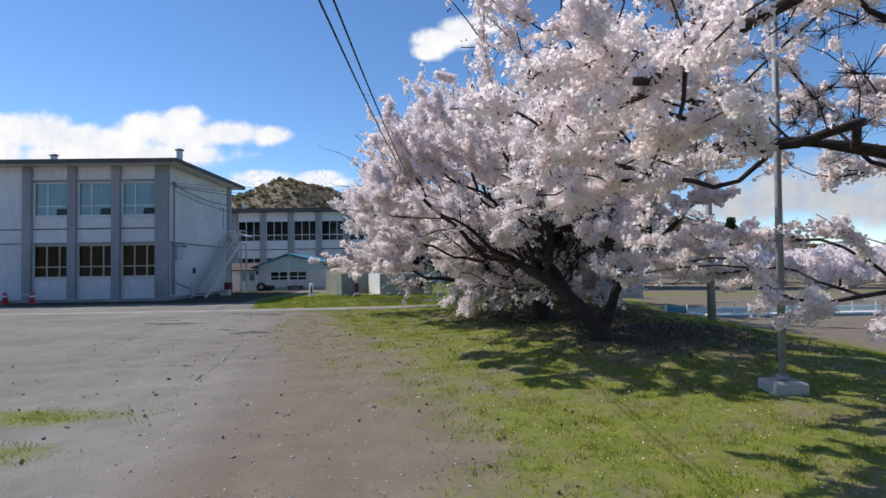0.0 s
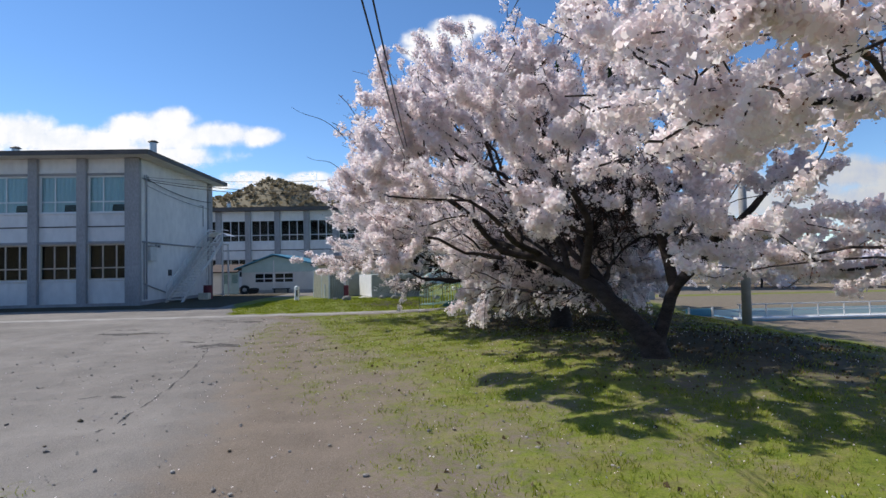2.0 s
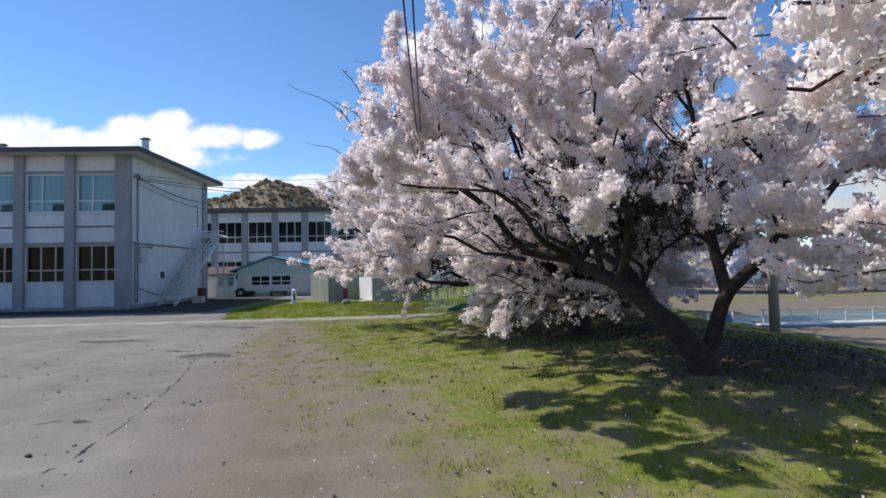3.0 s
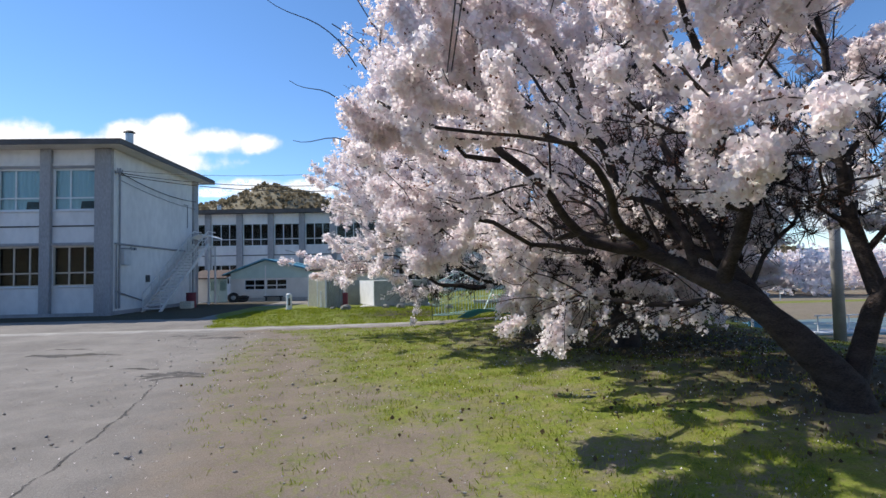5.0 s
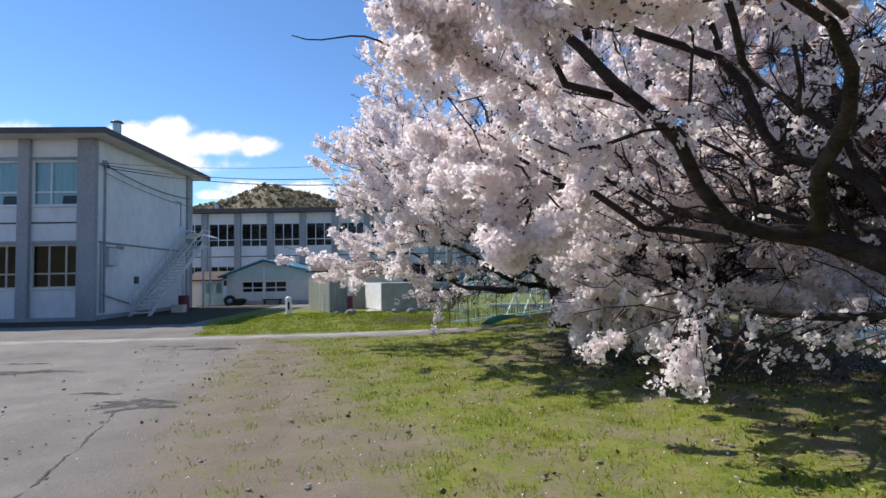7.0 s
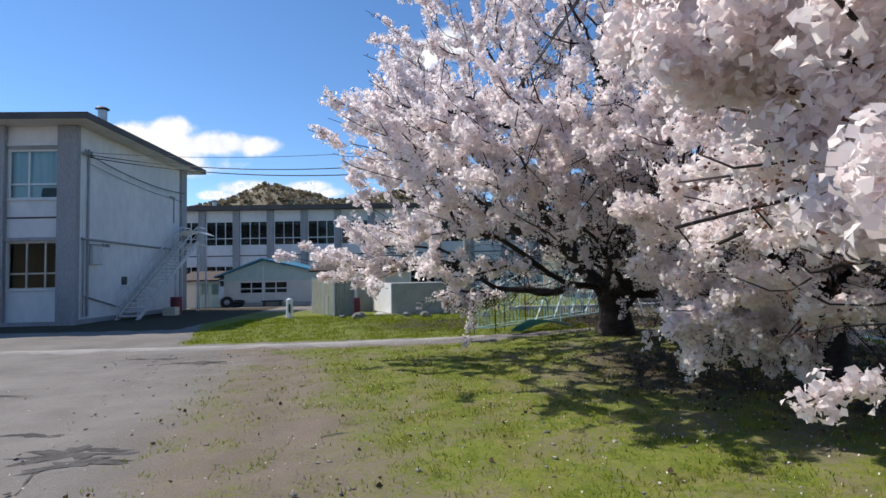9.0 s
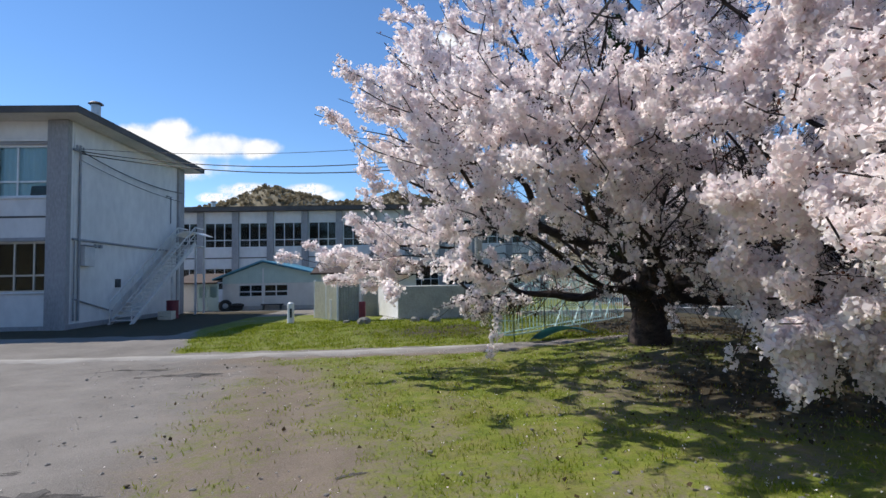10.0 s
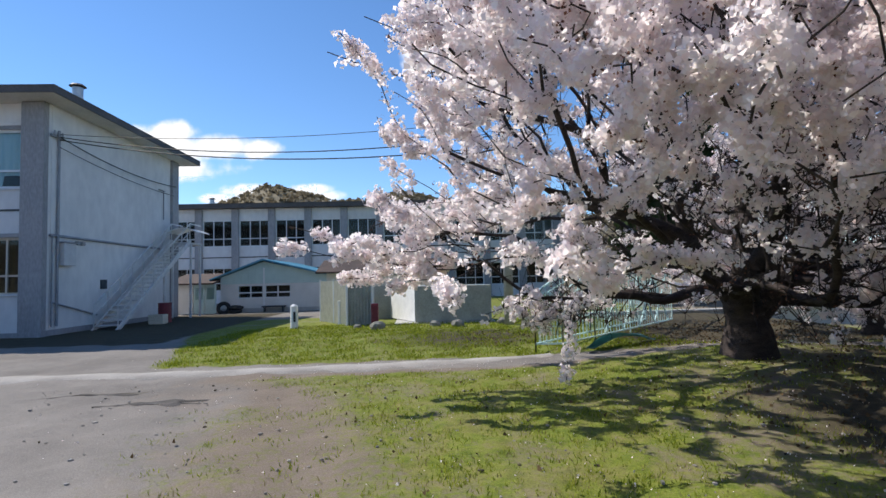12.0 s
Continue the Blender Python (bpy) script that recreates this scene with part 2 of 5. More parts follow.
    bmesh.ops.recalc_face_normals(bm, faces=bm.faces[:])
    return bm


def quads_mesh(name, corners):
    """A mesh of loose quads from an array (n, 4, 3)."""
    n = len(corners)
    mesh = bpy.data.meshes.new(name)
    mesh.vertices.add(n * 4)
    mesh.vertices.foreach_set("co", corners.reshape(-1).astype(np.float32))
    mesh.loops.add(n * 4)
    mesh.loops.foreach_set("vertex_index", np.arange(n * 4, dtype=np.int32))
    mesh.polygons.add(n)
    mesh.polygons.foreach_set("loop_start", np.arange(0, n * 4, 4, dtype=np.int32))
    mesh.update(calc_edges=True)
    return mesh


def unit(v):
    return v / (np.linalg.norm(v, axis=-1, keepdims=True) + 1e-9)


def petals(rng, centres, radius, per, size):
    """Loose tufts: per bent squares round each centre, facing outwards with a scatter."""
    n = len(centres)
    way = unit(rng.normal(size=(n, per, 3)))
    reach = (radius if np.ndim(radius) else np.full(n, radius))[:, None, None]
    mid = centres[:, None, :] + way * reach * rng.uniform(0.35, 1.0, (n, per, 1))
    normal = unit(way + rng.normal(size=way.shape) * 0.5)
    u = unit(np.cross(normal, rng.normal(size=way.shape)))
    v = np.cross(normal, u)
    s = size * rng.uniform(0.7, 1.3, (n, per, 1)) * reach / np.mean(reach)
    c = np.stack([mid - u * s, mid - v * s * 0.9 + normal * s * 0.4, mid + u * s, mid + v * s * 0.9 + normal * s * 0.4], axis=2)
    return c.reshape(-1, 4, 3)


def tube_mesh(name, chains, sides_of):
    """Tubes along chains of (points, radii)."""
    verts, faces = [], []
    for pts, rad in chains:
        k = sides_of(rad[0])
        ang = np.arange(k) * 2 * math.pi / k
        tang = unit(np.gradient(pts, axis=0))
        side = unit(np.cross(tang[0], (0.31, 0.87, 0.38)))
        base = len(verts)
        for i in range(len(pts)):
            side = unit(side - tang[i] * np.dot(side, tang[i]))
            up = np.cross(tang[i], side)
            ring = pts[i] + rad[i] * (np.cos(ang)[:, None] * side + np.sin(ang)[:, None] * up)
            verts.extend(ring.tolist())
            if i:
                a, c = base + (i - 1) * k, base + i * k
                faces.extend((a + j, a + (j + 1) % k, c + (j + 1) % k, c + j) for j in range(k))
        faces.append(tuple(base + (len(pts) - 1) * k + j for j in range(k)))
    mesh = bpy.data.meshes.new(name)
    mesh.from_pydata(verts, [], faces)
    return mesh


# ---- the ground ----
def ground_height(x, y):
    """Height of the yard at arrays x, y."""
    h = 0.30 * np.exp(-(((x - 4.2) / 3.2) ** 2 + ((y - 14.2) / 2.8) ** 2))
    h = h + 0.32 * np.exp(-(((x - 3.0) / 2.8) ** 2 + ((y - 23.6) / 2.4) ** 2))
    h = h + 0.16 / (1 + np.exp(np.clip(-(y - 28.6) * 1.6, -50, 50))) / (1 + np.exp(np.clip(-(x + 8.3) * 1.1, -50, 50))) / (1 + np.exp(np.clip(y - 38, -50, 50)))
    h = h + 0.10 / (1 + np.exp(np.clip(-(x - 5) * 0.8, -50, 50))) - 0.60 / (1 + np.exp(np.clip(-(x - 9.2) * 1.2, -50, 50)))
    return h


def axis_steps(lo, hi, step, far):
    out = list(np.arange(lo, hi + 1e-6, step))
    d, v = step, hi
    while v < far:
        d *= 1.22
        v += d
        out.append(v)
    d, v = step, lo
    while v > -far:
        d *= 1.22
        v -= d
        out.insert(0, v)
    return np.array(out)


def step01(v, lo, hi):
    s = np.clip((v - lo) / (hi - lo), 0, 1)
    return s * s * (3 - 2 * s)


def wave(x, y):
    return 0.35 * np.sin(x * 1.7 + y * 0.9) + 0.25 * np.sin(y * 2.3 - x * 0.6) + 0.2 * np.sin(x * 4.1 + 1.3) * np.sin(y * 3.3)


GRASS_Y = np.array([-20, 2, 5, 7, 10.6, 13, 15, 18, 21, 23.3, 24.1])
GRASS_X = np.array([1.2, 0.9, 0.55, 0.25, -0.4, -1.3, -2.1, -3.2, -3.9, -4.4, -5.4])


def cover_of(x, y):
    """Shares of grass, brown earth, dead leaves with painted shade, and nearness, at arrays x, y."""
    w = wave(x, y)
    edge = np.interp(y, GRASS_Y, GRASS_X)
    patch = 0.5 + 0.5 * np.sin(x * 2.9 + 1.7 * np.sin(y * 1.3)) * np.sin(y * 2.4 + 1.1 * np.sin(x * 1.9))
    crumb = 0.5 + 0.5 * np.sin(x * 7.1 + 2.0 * np.sin(y * 2.9)) * np.sin(y * 5.3 + 1.7 * np.sin(x * 3.7))
    grass = step01(x - edge + 0.7 * w, -2.4, 1.9) * (y < 24.6) * (0.36 + 0.34 * patch + 0.26 * crumb)
    # a thin weedy patch beside the track
    grass = np.maximum(grass, 0.62 * np.exp(-(((x + 5.4) / 1.7) ** 2 + ((y - 8.5) / 0.5) ** 2)))
    grass = np.maximum(grass, 0.58 * np.exp(-(((x + 4.6) / 0.8) ** 2 + ((y - 7.2) / 0.35) ** 2)))
    grass = np.maximum(grass, 0.42 * (0.4 + 0.6 * crumb) * np.exp(-(((x - edge + 1.3) / 1.2) ** 2)) * step01(y, 9, 12) * (y < 22))
    lane = step01(y + 0.2 * w, 24.2, 24.5) * (1 - step01(y + 0.2 * w, 25.4, 25.8)) * (1 - step01(x, -1.0, 1.5))
    bank = step01(y + 0.3 * w, 25.5, 25.9) * step01(x + 0.35 * (y - 26) + 0.3 * w, -8.6, -7.9)
    court = step01(y, 33, 37) * (1 - step01(x, -6.5, -5.5))
    grass = np.maximum(grass, bank) * (1 - lane) * (1 - 0.8 * court)
    grass = grass * (1 - 0.75 * step01(x, 9.0, 12.5))
    grass = np.maximum(grass, step01(y, 35.5, 36) * (1 - step01(y, 38.0, 38.6)) * step01(x, -13.5, -12) * 0.8)
    brown = np.exp(-((x - edge + 1.6 - 0.10 * (y - 6)) / 1.7) ** 2) * (1 - lane)
    brown = np.maximum(brown, 0.5 * step01(y, 20, 23) * step01(x, -9, -6) * (1 - lane))
    brown = np.maximum(brown, 0.8 * step01(x, 9.0, 12.0))
    brown = np.maximum(brown, step01(x - edge, -2.2, -0.4) * (y < 24.6))
    # dead leaves under the trees, with some tree shade painted into the same share
    litter_shade = 0.80 * np.exp(-(((x - 4.9) / 3.0) ** 2 + ((y - 13.4) / 2.8) ** 2)) + 0.90 * np.exp(-(((x - 5.0) / 3.3) ** 2 + ((y - 20.5) / 4.2) ** 2))
    litter_shade = np.maximum(litter_shade, 0.9 * np.exp(-(((x - 4.1) / 2.5) ** 2 + ((y - 18.0) / 3.2) ** 2)))
    litter_shade = np.maximum(litter_shade, 0.85 * np.exp(-(((x - 2.2) / 1.9) ** 2 + ((y - 19.9) / 2.5) ** 2)))
    litter_shade = np.maximum(litter_shade, 0.8 * np.exp(-(((x + 1.8) / 2.6) ** 2 + ((y - 28.8) / 1.9) ** 2)))
    litter_shade = np.maximum(litter_shade, 0.5 * np.exp(-(((x - 5.6) / 1.6) ** 2 + ((y - 7.2) / 1.4) ** 2)))
    for hx, hy, ax, ay in ((-8.6, 19.8, 1.0, 0.16), (-7.4, 23.4, 0.9, 0.15)):
        litter_shade = np.maximum(litter_shade, 0.66 * np.exp(-(((x - hx) / ax) ** 2 + ((y - hy + 0.15 * w) / ay) ** 2)))
    litter_shade = np.maximum(litter_shade, 0.75 * step01(y + 0.4 * w, 25.2, 26.4) * step01(x + 0.3 * w, 0.8, 2.6) * (1 - step01(x, 9, 10.5)) * (1 - step01(y, 34, 36)))
    # school building's shade painted on the ground before its walls
    litter_shade = np.maximum(litter_shade, 0.9 * step01(y + 0.2 * w, 29.9, 30.5) * (1 - step01(y, 43.0, 45.0)) * (1 - step01(x, -10.6, -10.0)))
    grass = grass * (1 - 0.75 * np.clip(litter_shade, 0, 1) * (y < 25))
    near = 1 - step01(np.hypot(x, y - 15), 45, 90)
    return np.stack([grass, brown, litter_shade, near], axis=-1)


def build_ground():
    xs, ys = axis_steps(-12, 12, 0.18, 900), axis_steps(2, 35, 0.18, 900)
    gx, gy = np.meshgrid(xs, ys)
    near = np.exp(-((gx / 20) ** 2 + ((gy - 16) / 25) ** 2) ** 2)
    rough = 0.012 * (np.sin(gx * 5.1 + gy * 1.3) + np.sin(gy * 6.7 - gx * 2.1) + np.sin(gx * 11.3 + 2) * np.sin(gy * 9.1)) * near
    gz = ground_height(gx, gy) + rough
    co = np.stack([gx, gy, gz], axis=-1).reshape(-1, 3)
    nx, ny = len(xs), len(ys)
    i = np.arange(nx * ny).reshape(ny, nx)
    q = np.stack([i[:-1, :-1], i[:-1, 1:], i[1:, 1:], i[1:, :-1]], axis=-1).reshape(-1, 4)
    mesh = bpy.data.meshes.new("ground")
    mesh.vertices.add(len(co))
    mesh.vertices.foreach_set("co", co.reshape(-1))
    mesh.loops.add(len(q) * 4)
    mesh.loops.foreach_set("vertex_index", q.reshape(-1).astype(np.int32))
    mesh.polygons.add(len(q))
    mesh.polygons.foreach_set("loop_start", np.arange(0, len(q) * 4, 4, dtype=np.int32))
    mesh.update(calc_edges=True)
    a = mesh.attributes.new("cover", "FLOAT_COLOR", "POINT")
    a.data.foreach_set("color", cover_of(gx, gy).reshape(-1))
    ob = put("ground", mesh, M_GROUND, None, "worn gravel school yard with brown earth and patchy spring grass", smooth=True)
    return tagged(ob, "", "ground", "", "structure")


ground = build_ground()


def gz_at(x, y):
    return float(ground_height(np.array(x, float), np.array(y, float)))


# ---- two-storey school buildings ----
def window_unit(parent, x0, x1, y, z0, z1, mat, bars, rail, name="window", curtain=False, w=0.06):
    """A timber or metal window in an opening: frame, mullions, a transom, glass, perhaps a curtain."""
    win = thing(name, (0, 0, 0), "", "")
    win.parent = parent
    bm = bmesh.new()
    for r in ((x0, x1, z0, z0 + w), (x0, x1, z1 - w, z1), (x0, x0 + w, z0 + w, z1 - w), (x1 - w, x1, z0 + w, z1 - w)):
        box(bm, r[0], r[1], y, y + 0.09, r[2], r[3])
    part("frame", bm, mat, win)
    zr = z0 + (z1 - z0) * rail
    boxes("transom", mat, win, [(x0 + w, x1 - w, y + 0.01, y + 0.08, zr - 0.035, zr + 0.035)])
    for f in bars:
        xm = x0 + (x1 - x0) * f
        boxes("mullion", mat, win, [(xm - 0.03, xm + 0.03, y + 0.012, y + 0.078, z0 + w, zr - 0.035), (xm - 0.03, xm + 0.03, y + 0.012, y + 0.078, zr + 0.035, z1 - w)])
    g = boxes("pane", M_GLASS, win, [(x0 + w, x1 - w, y + 0.04, y + 0.048, z0 + w, z1 - w)])
    g.visible_shadow = False
    if curtain:
        n = 48
        bm = bmesh.new()
        last = None
        for i in range(n + 1):
            xx = x0 + 0.05 + (x1 - x0 - 0.1) * i / n
            yy = y + 0.13 + 0.03 * math.sin(i * 1.1) + 0.012 * math.sin(i * 2.7)
            hem = z0 + (0.45 if curtain == 2 and i > n * 0.6 else 0.02)
            row = (bm.verts.new((xx, yy, hem)), bm.verts.new((xx, yy, z1)))
            if last:
                bm.faces.new((last[0], row[0], row[1], last[1]))
            last = row
        part("curtain", bm, M_CURTAIN, win, "drawn pale blue curtain", smooth=True)
    return win


def holed_wall(name, parent, mat, x0, x1, y0, y1, z0, z1, holes):
    """A wall along x with rectangular openings (x0, x1, z0, z1) cut right through it; openings share sills in rows."""
    bm = bmesh.new()
    rows = sorted({(h[2], h[3]) for h in holes})
    z = z0
    for lo, hi in rows:
        box(bm, x0, x1, y0, y1, z, lo)
        x = x0
        for h in sorted(k for k in holes if (k[2], k[3]) == (lo, hi)):
            box(bm, x, h[0], y0, y1, lo, hi)
            x = h[1]
        box(bm, x, x1, y0, y1, lo, hi)
        z = hi
    box(bm, x0, x1, y0, y1, z, z1)
    return part(name, bm, mat, parent)


def hip_roof(bm, x0, x1, y0, y1, z, rise):
    run = (y1 - y0) / 2
    lo = [bm.verts.new(p) for p in ((x0, y0, z), (x1, y0, z), (x1, y1, z), (x0, y1, z))]
    a, b = bm.verts.new((x0 + run, (y0 + y1) / 2, z + rise)), bm.verts.new((x1 - run, (y0 + y1) / 2, z + rise))
    for f in ((lo[0], lo[1], b, a), (lo[1], lo[2], b), (lo[2], lo[3], a, b), (lo[3], lo[0], a), (lo[3], lo[2], lo[1], lo[0])):
        bm.faces.new(f)
    return bm


def chimney(parent, x, y, z0, z1):
    bm = bmesh.new()
    rod(bm, (x, y, z0), (x, y, z1), 0.19, 0.19, 14)
    c = part("chimney", bm, M_METAL, parent, "short round steel roof vent", smooth=False)
    bm = bmesh.new()
    rod(bm, (x, y, z1 + 0.05), (x, y, z1 + 0.13), 0.30, 0.20, 14)
    for k in range(3):
        a = k * 2.1
        rod(bm, (x + 0.15 * math.cos(a), y + 0.15 * math.sin(a), z1 - 0.02), (x + 0.15 * math.cos(a), y + 0.15 * math.sin(a), z1 + 0.08), 0.015, 0.015, 6)
    part("cap", bm, M_ROOF, c)


def near_school():
    s = thing("school_building", (0, 0, 0), "two-storey white school building with grey concrete columns and dark eaves", "building")
    X1, Y0, Y1, XL = -15.77, 33.50, 42.80, -38.0
    cols = [(-24.27, -23.75), (-21.65, -21.16), (-19.09, -18.59), (-16.54, X1)]
    holes = []
    for (a, b), (c, d) in zip(cols, cols[1:]):
        holes += [(b + 0.01, c - 0.01, 1.45, 3.36), (b + 0.01, c - 0.01, 5.10, 7.10)]
    holed_wall("front_wall", s, M_WALL, XL, X1 - 0.02, Y0, Y0 + 0.2, -0.2, 8.05, holes)
    for a, b in cols + [(-28.6, -28.1), (-33.2, -32.7)]:
        boxes("column", M_COLUMN, s, [(a, b, Y0 - 0.22, Y0 - 0.003, -0.2, 8.04)], 0.02, "bare grey concrete column")
    boxes("corner_return", M_COLUMN, s, [(X1 - 0.03, X1 + 0.012, Y0 - 0.22, Y0 + 0.02, -0.2, 8.04)])
    for (a, b), (c, d) in zip(cols, cols[1:]):
        boxes("joint", M_DARKLINE, s, [(b, c, Y0 - 0.02, Y0 - 0.002, 4.29, 4.36)])
        boxes("sill", M_COLUMN, s, [(b, c, Y0 - 0.10, Y0 - 0.002, 3.38, 3.52)], 0.01, "grey weathered floor beam")
        boxes("sill", M_WALL, s, [(b, c, Y0 - 0.07, Y0 - 0.002, 1.38, 1.44)], 0.01)
        boxes("sill", M_WALL, s, [(b, c, Y0 - 0.07, Y0 - 0.002, 5.02, 5.09)], 0.01)
        boxes("lintel", M_COLUMN, s, [(b, c, Y0 - 0.06, Y0 - 0.002, 7.12, 7.24)], 0.01)
        boxes("lintel", M_WALL, s, [(b, c, Y0 - 0.08, Y0 - 0.002, 7.25, 7.36)], 0.01)
        window_unit(s, b + 0.012, c - 0.012, Y0 + 0.05, 1.452, 3.358, M_FRAME, (0.36, 0.72), 0.33)
        window_unit(s, b + 0.012, c - 0.012, Y0 + 0.05, 5.102, 7.098, M_WHITEFRAME, (0.38,), 0.30, curtain=2)
    boxes("joint", M_DARKLINE, s, [(XL, -24.28, Y0 - 0.02, Y0 - 0.002, 4.29, 4.35)])
    boxes("joint", M_PIPE, s, [(XL, -24.28, Y0 - 0.025, Y0 - 0.002, 3.42, 3.52)])
    boxes("end_wall", M_WALL, s, [(X1 - 0.2, X1, Y0 + 0.2, Y1, -0.2, 8.05)])
    boxes("back_wall", M_WALL, s, [(XL, X1, Y1, Y1 + 0.2, -0.2, 8.05)])
    boxes("far_wall", M_WALL, s, [(XL, XL + 0.2, Y0 + 0.2, Y1, -0.2, 8.05)])
    boxes("plinth", M_COLUMN, s, [(XL, X1 + 0.05, Y0 - 0.26, Y0 - 0.225, -0.2, 0.16), (X1 + 0.014, X1 + 0.05, Y0 - 0.22, Y1, -0.2, 0.20)])
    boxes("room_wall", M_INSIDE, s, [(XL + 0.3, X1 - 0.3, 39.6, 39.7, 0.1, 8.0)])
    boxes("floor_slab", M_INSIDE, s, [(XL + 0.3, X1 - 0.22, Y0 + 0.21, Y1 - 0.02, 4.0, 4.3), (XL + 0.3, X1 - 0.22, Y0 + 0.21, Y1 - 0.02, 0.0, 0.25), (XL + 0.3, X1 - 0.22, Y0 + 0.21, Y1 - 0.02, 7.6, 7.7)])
    boxes("column", M_COLUMN, s, [(X1 - 0.3, X1 + 0.14, Y1 - 0.42, Y1 + 0.24, -0.2, 8.04)], 0.02)
    # eaves and roof
    ex0, ex1, ey0, ey1 = XL - 0.9, X1 + 0.95, Y0 - 1.15, Y1 + 0.95
    boxes("soffit", M_SOFFIT, s, [(ex0 + 0.05, ex1 - 0.05, ey0 + 0.05, ey1 - 0.05, 8.06, 8.12)])
    boxes("fascia", M_ROOF, s, [(ex0, ex1, ey0, ey0 + 0.05, 8.03, 8.27), (ex0, ex1, ey1 - 0.05, ey1, 8.03, 8.27), (ex1 - 0.05, ex1, ey0 + 0.05, ey1 - 0.05, 8.03, 8.27), (ex0, ex0 + 0.05, ey0 + 0.05, ey1 - 0.05, 8.03, 8.27)], 0.0, "dark weathered metal fascia")
    bm = bmesh.new()
    hip_roof(bm, ex0 - 0.03, ex1 + 0.03, ey0 - 0.03, ey1 + 0.03, 8.272, 0.55)
    part("roof", bm, M_ROOF, s, "low hipped dark metal roof")
    chimney(s, -16.2, 35.7, 8.3, 9.40)
    chimney(s, -24.6, 36.4, 8.3, 9.3)
    # fittings on the end wall
    W = X1
    bm = bmesh.new()
    rod(bm, (W + 0.06, 33.98, 0.3), (W + 0.06, 33.98, 7.2), 0.045)
    rod(bm, (W + 0.05, 33.72, 0.3), (W + 0.05, 33.72, 3.4), 0.03)
    part("conduit", bm, M_PIPE, s, "grey cable conduit")
    bm = bmesh.new()
    rod(bm, (W + 0.05, 33.6, 3.46), (W + 0.05, 41.2, 3.42), 0.05)
    part("conduit", bm, M_PIPE, s, "stained grey pipe along the wall")
    bm = bmesh.new()
    rod(bm, (W + 0.04, 33.7, 1.15), (W + 0.04, 36.3, 0.55), 0.035)
    part("conduit", bm, M_PIPE, s)
    b = boxes("switch_box", M_BOX, s, [(W + 0.01, W + 0.22, 33.98 + 0.12, 34.75, 2.42, 3.22)], 0.015, "grey steel switch box")
    boxes("hood", M_PIPE, b, [(W + 0.005, W + 0.27, 34.04, 34.80, 3.225, 3.27)])
    for y in (34.95, 35.25):
        boxes("lamp", M_PIPE, s, [(W + 0.01, W + 0.14, y, y + 0.16, 3.2, 3.34)], 0.02)
    boxes("vent_hole", M_DARKLINE, s, [(W + 0.002, W + 0.05, 36.55, 36.95, 1.55, 1.92)], 0.01, "small dark vent opening")
    bm = bmesh.new()
    bar(bm, (W + 0.06, 33.55, 6.95), (W + 0.06, 34.2, 6.95), 0.07)
    for i in range(3):
        rod(bm, (W + 0.12, 33.65 + 0.2 * i, 6.96), (W + 0.12, 33.65 + 0.2 * i, 7.14), 0.045, 0.03, 8)
    part("bracket", bm, M_PIPE, s, "cable bracket with insulators")
    boxes("ladder_hook", M_PIPE, s, [(W + 0.02, W + 0.06, 41.6, 41.64, 4.9, 6.3), (W + 0.02, W + 0.10, 41.1, 41.64, 6.3, 6.34)])
    return s


near_school()


def outside_stair():
    """A steel flight along the end wall up to a landing with a small hood."""
    s = thing("outside_stair", (-15.6, 35.6, 0), "light grey steel outside stair against the end wall", "stairs")
    x0, x1, n, rise, run = 0.18, 1.08, 21, 0.178, 0.295
    for x in (x0, x1):
        bm = bmesh.new()
        prism(bm, [(-0.15, 0.0), (0.15, 0.0), (n * run + 0.1, n * rise - 0.03), (n * run + 0.1, n * rise + 0.16), (n * run - 0.1, n * rise + 0.14)], "x", x - 0.03, x + 0.03)
        part("stringer", bm, M_STAIR, s)
        bm = bmesh.new()
        bar(bm, (x, 0.0, 0.95), (x, n * run, n * rise + 0.95), 0.05)
        bar(bm, (x, 0.0, 0.55), (x, n * run, n * rise + 0.55), 0.03)
        bar(bm, (x, n * run, n * rise + 0.95), (x, n * run + 1.2, n * rise + 0.95), 0.05)
        part("handrail", bm, M_STAIR, s)
        for i in range(0, n + 1, 3):
            bm = bmesh.new()
            bar(bm, (x, i * run, i * rise), (x, i * run, i * rise + 0.95), 0.035)
            part("post", bm, M_STAIR, s)
    step = bmesh.new()
    box(step, x0 + 0.03, x1 - 0.03, -0.14, 0.14, -0.045, 0.0, 0.008)
    first = part("tread", step, M_STAIR, s)
    first.location = (0, run * 0.5, rise)
    for i in range(1, n):
        o = first.copy()
        scene.collection.objects.link(o)
        o.location = (0, run * (i + 0.5), rise * (i + 1))
    top = n * run
    boxes("landing", M_STAIR, s, [(x0 - 0.1, x1 + 0.06, top, top + 1.3, n * rise - 0.08, n * rise)], 0.01)
    for x, y in ((x0, top + 0.1), (x1, top + 1.2), (x1, top + 0.1), (x1, top - 2.6)):
        bm = bmesh.new()
        bar(bm, (x, y, -0.05), (x, y, n * rise - 0.09 if y > top else (y / run) * rise - 0.1), 0.09)
        part("leg", bm, M_STAIR, s)
    bm = bmesh.new()
    arc = [(x0 - 0.2 + 1.5 * k / 8, 4.28 + 0.22 * math.sin(math.pi * k / 8)) for k in range(9)]
    prism(bm, arc + [(u, v - 0.04) for u, v in arc[::-1]], "y", top - 0.1, top + 1.4)
    part("hood", bm, M_WHITE, s, "curved pale plastic hood")
    return s


outside_stair()


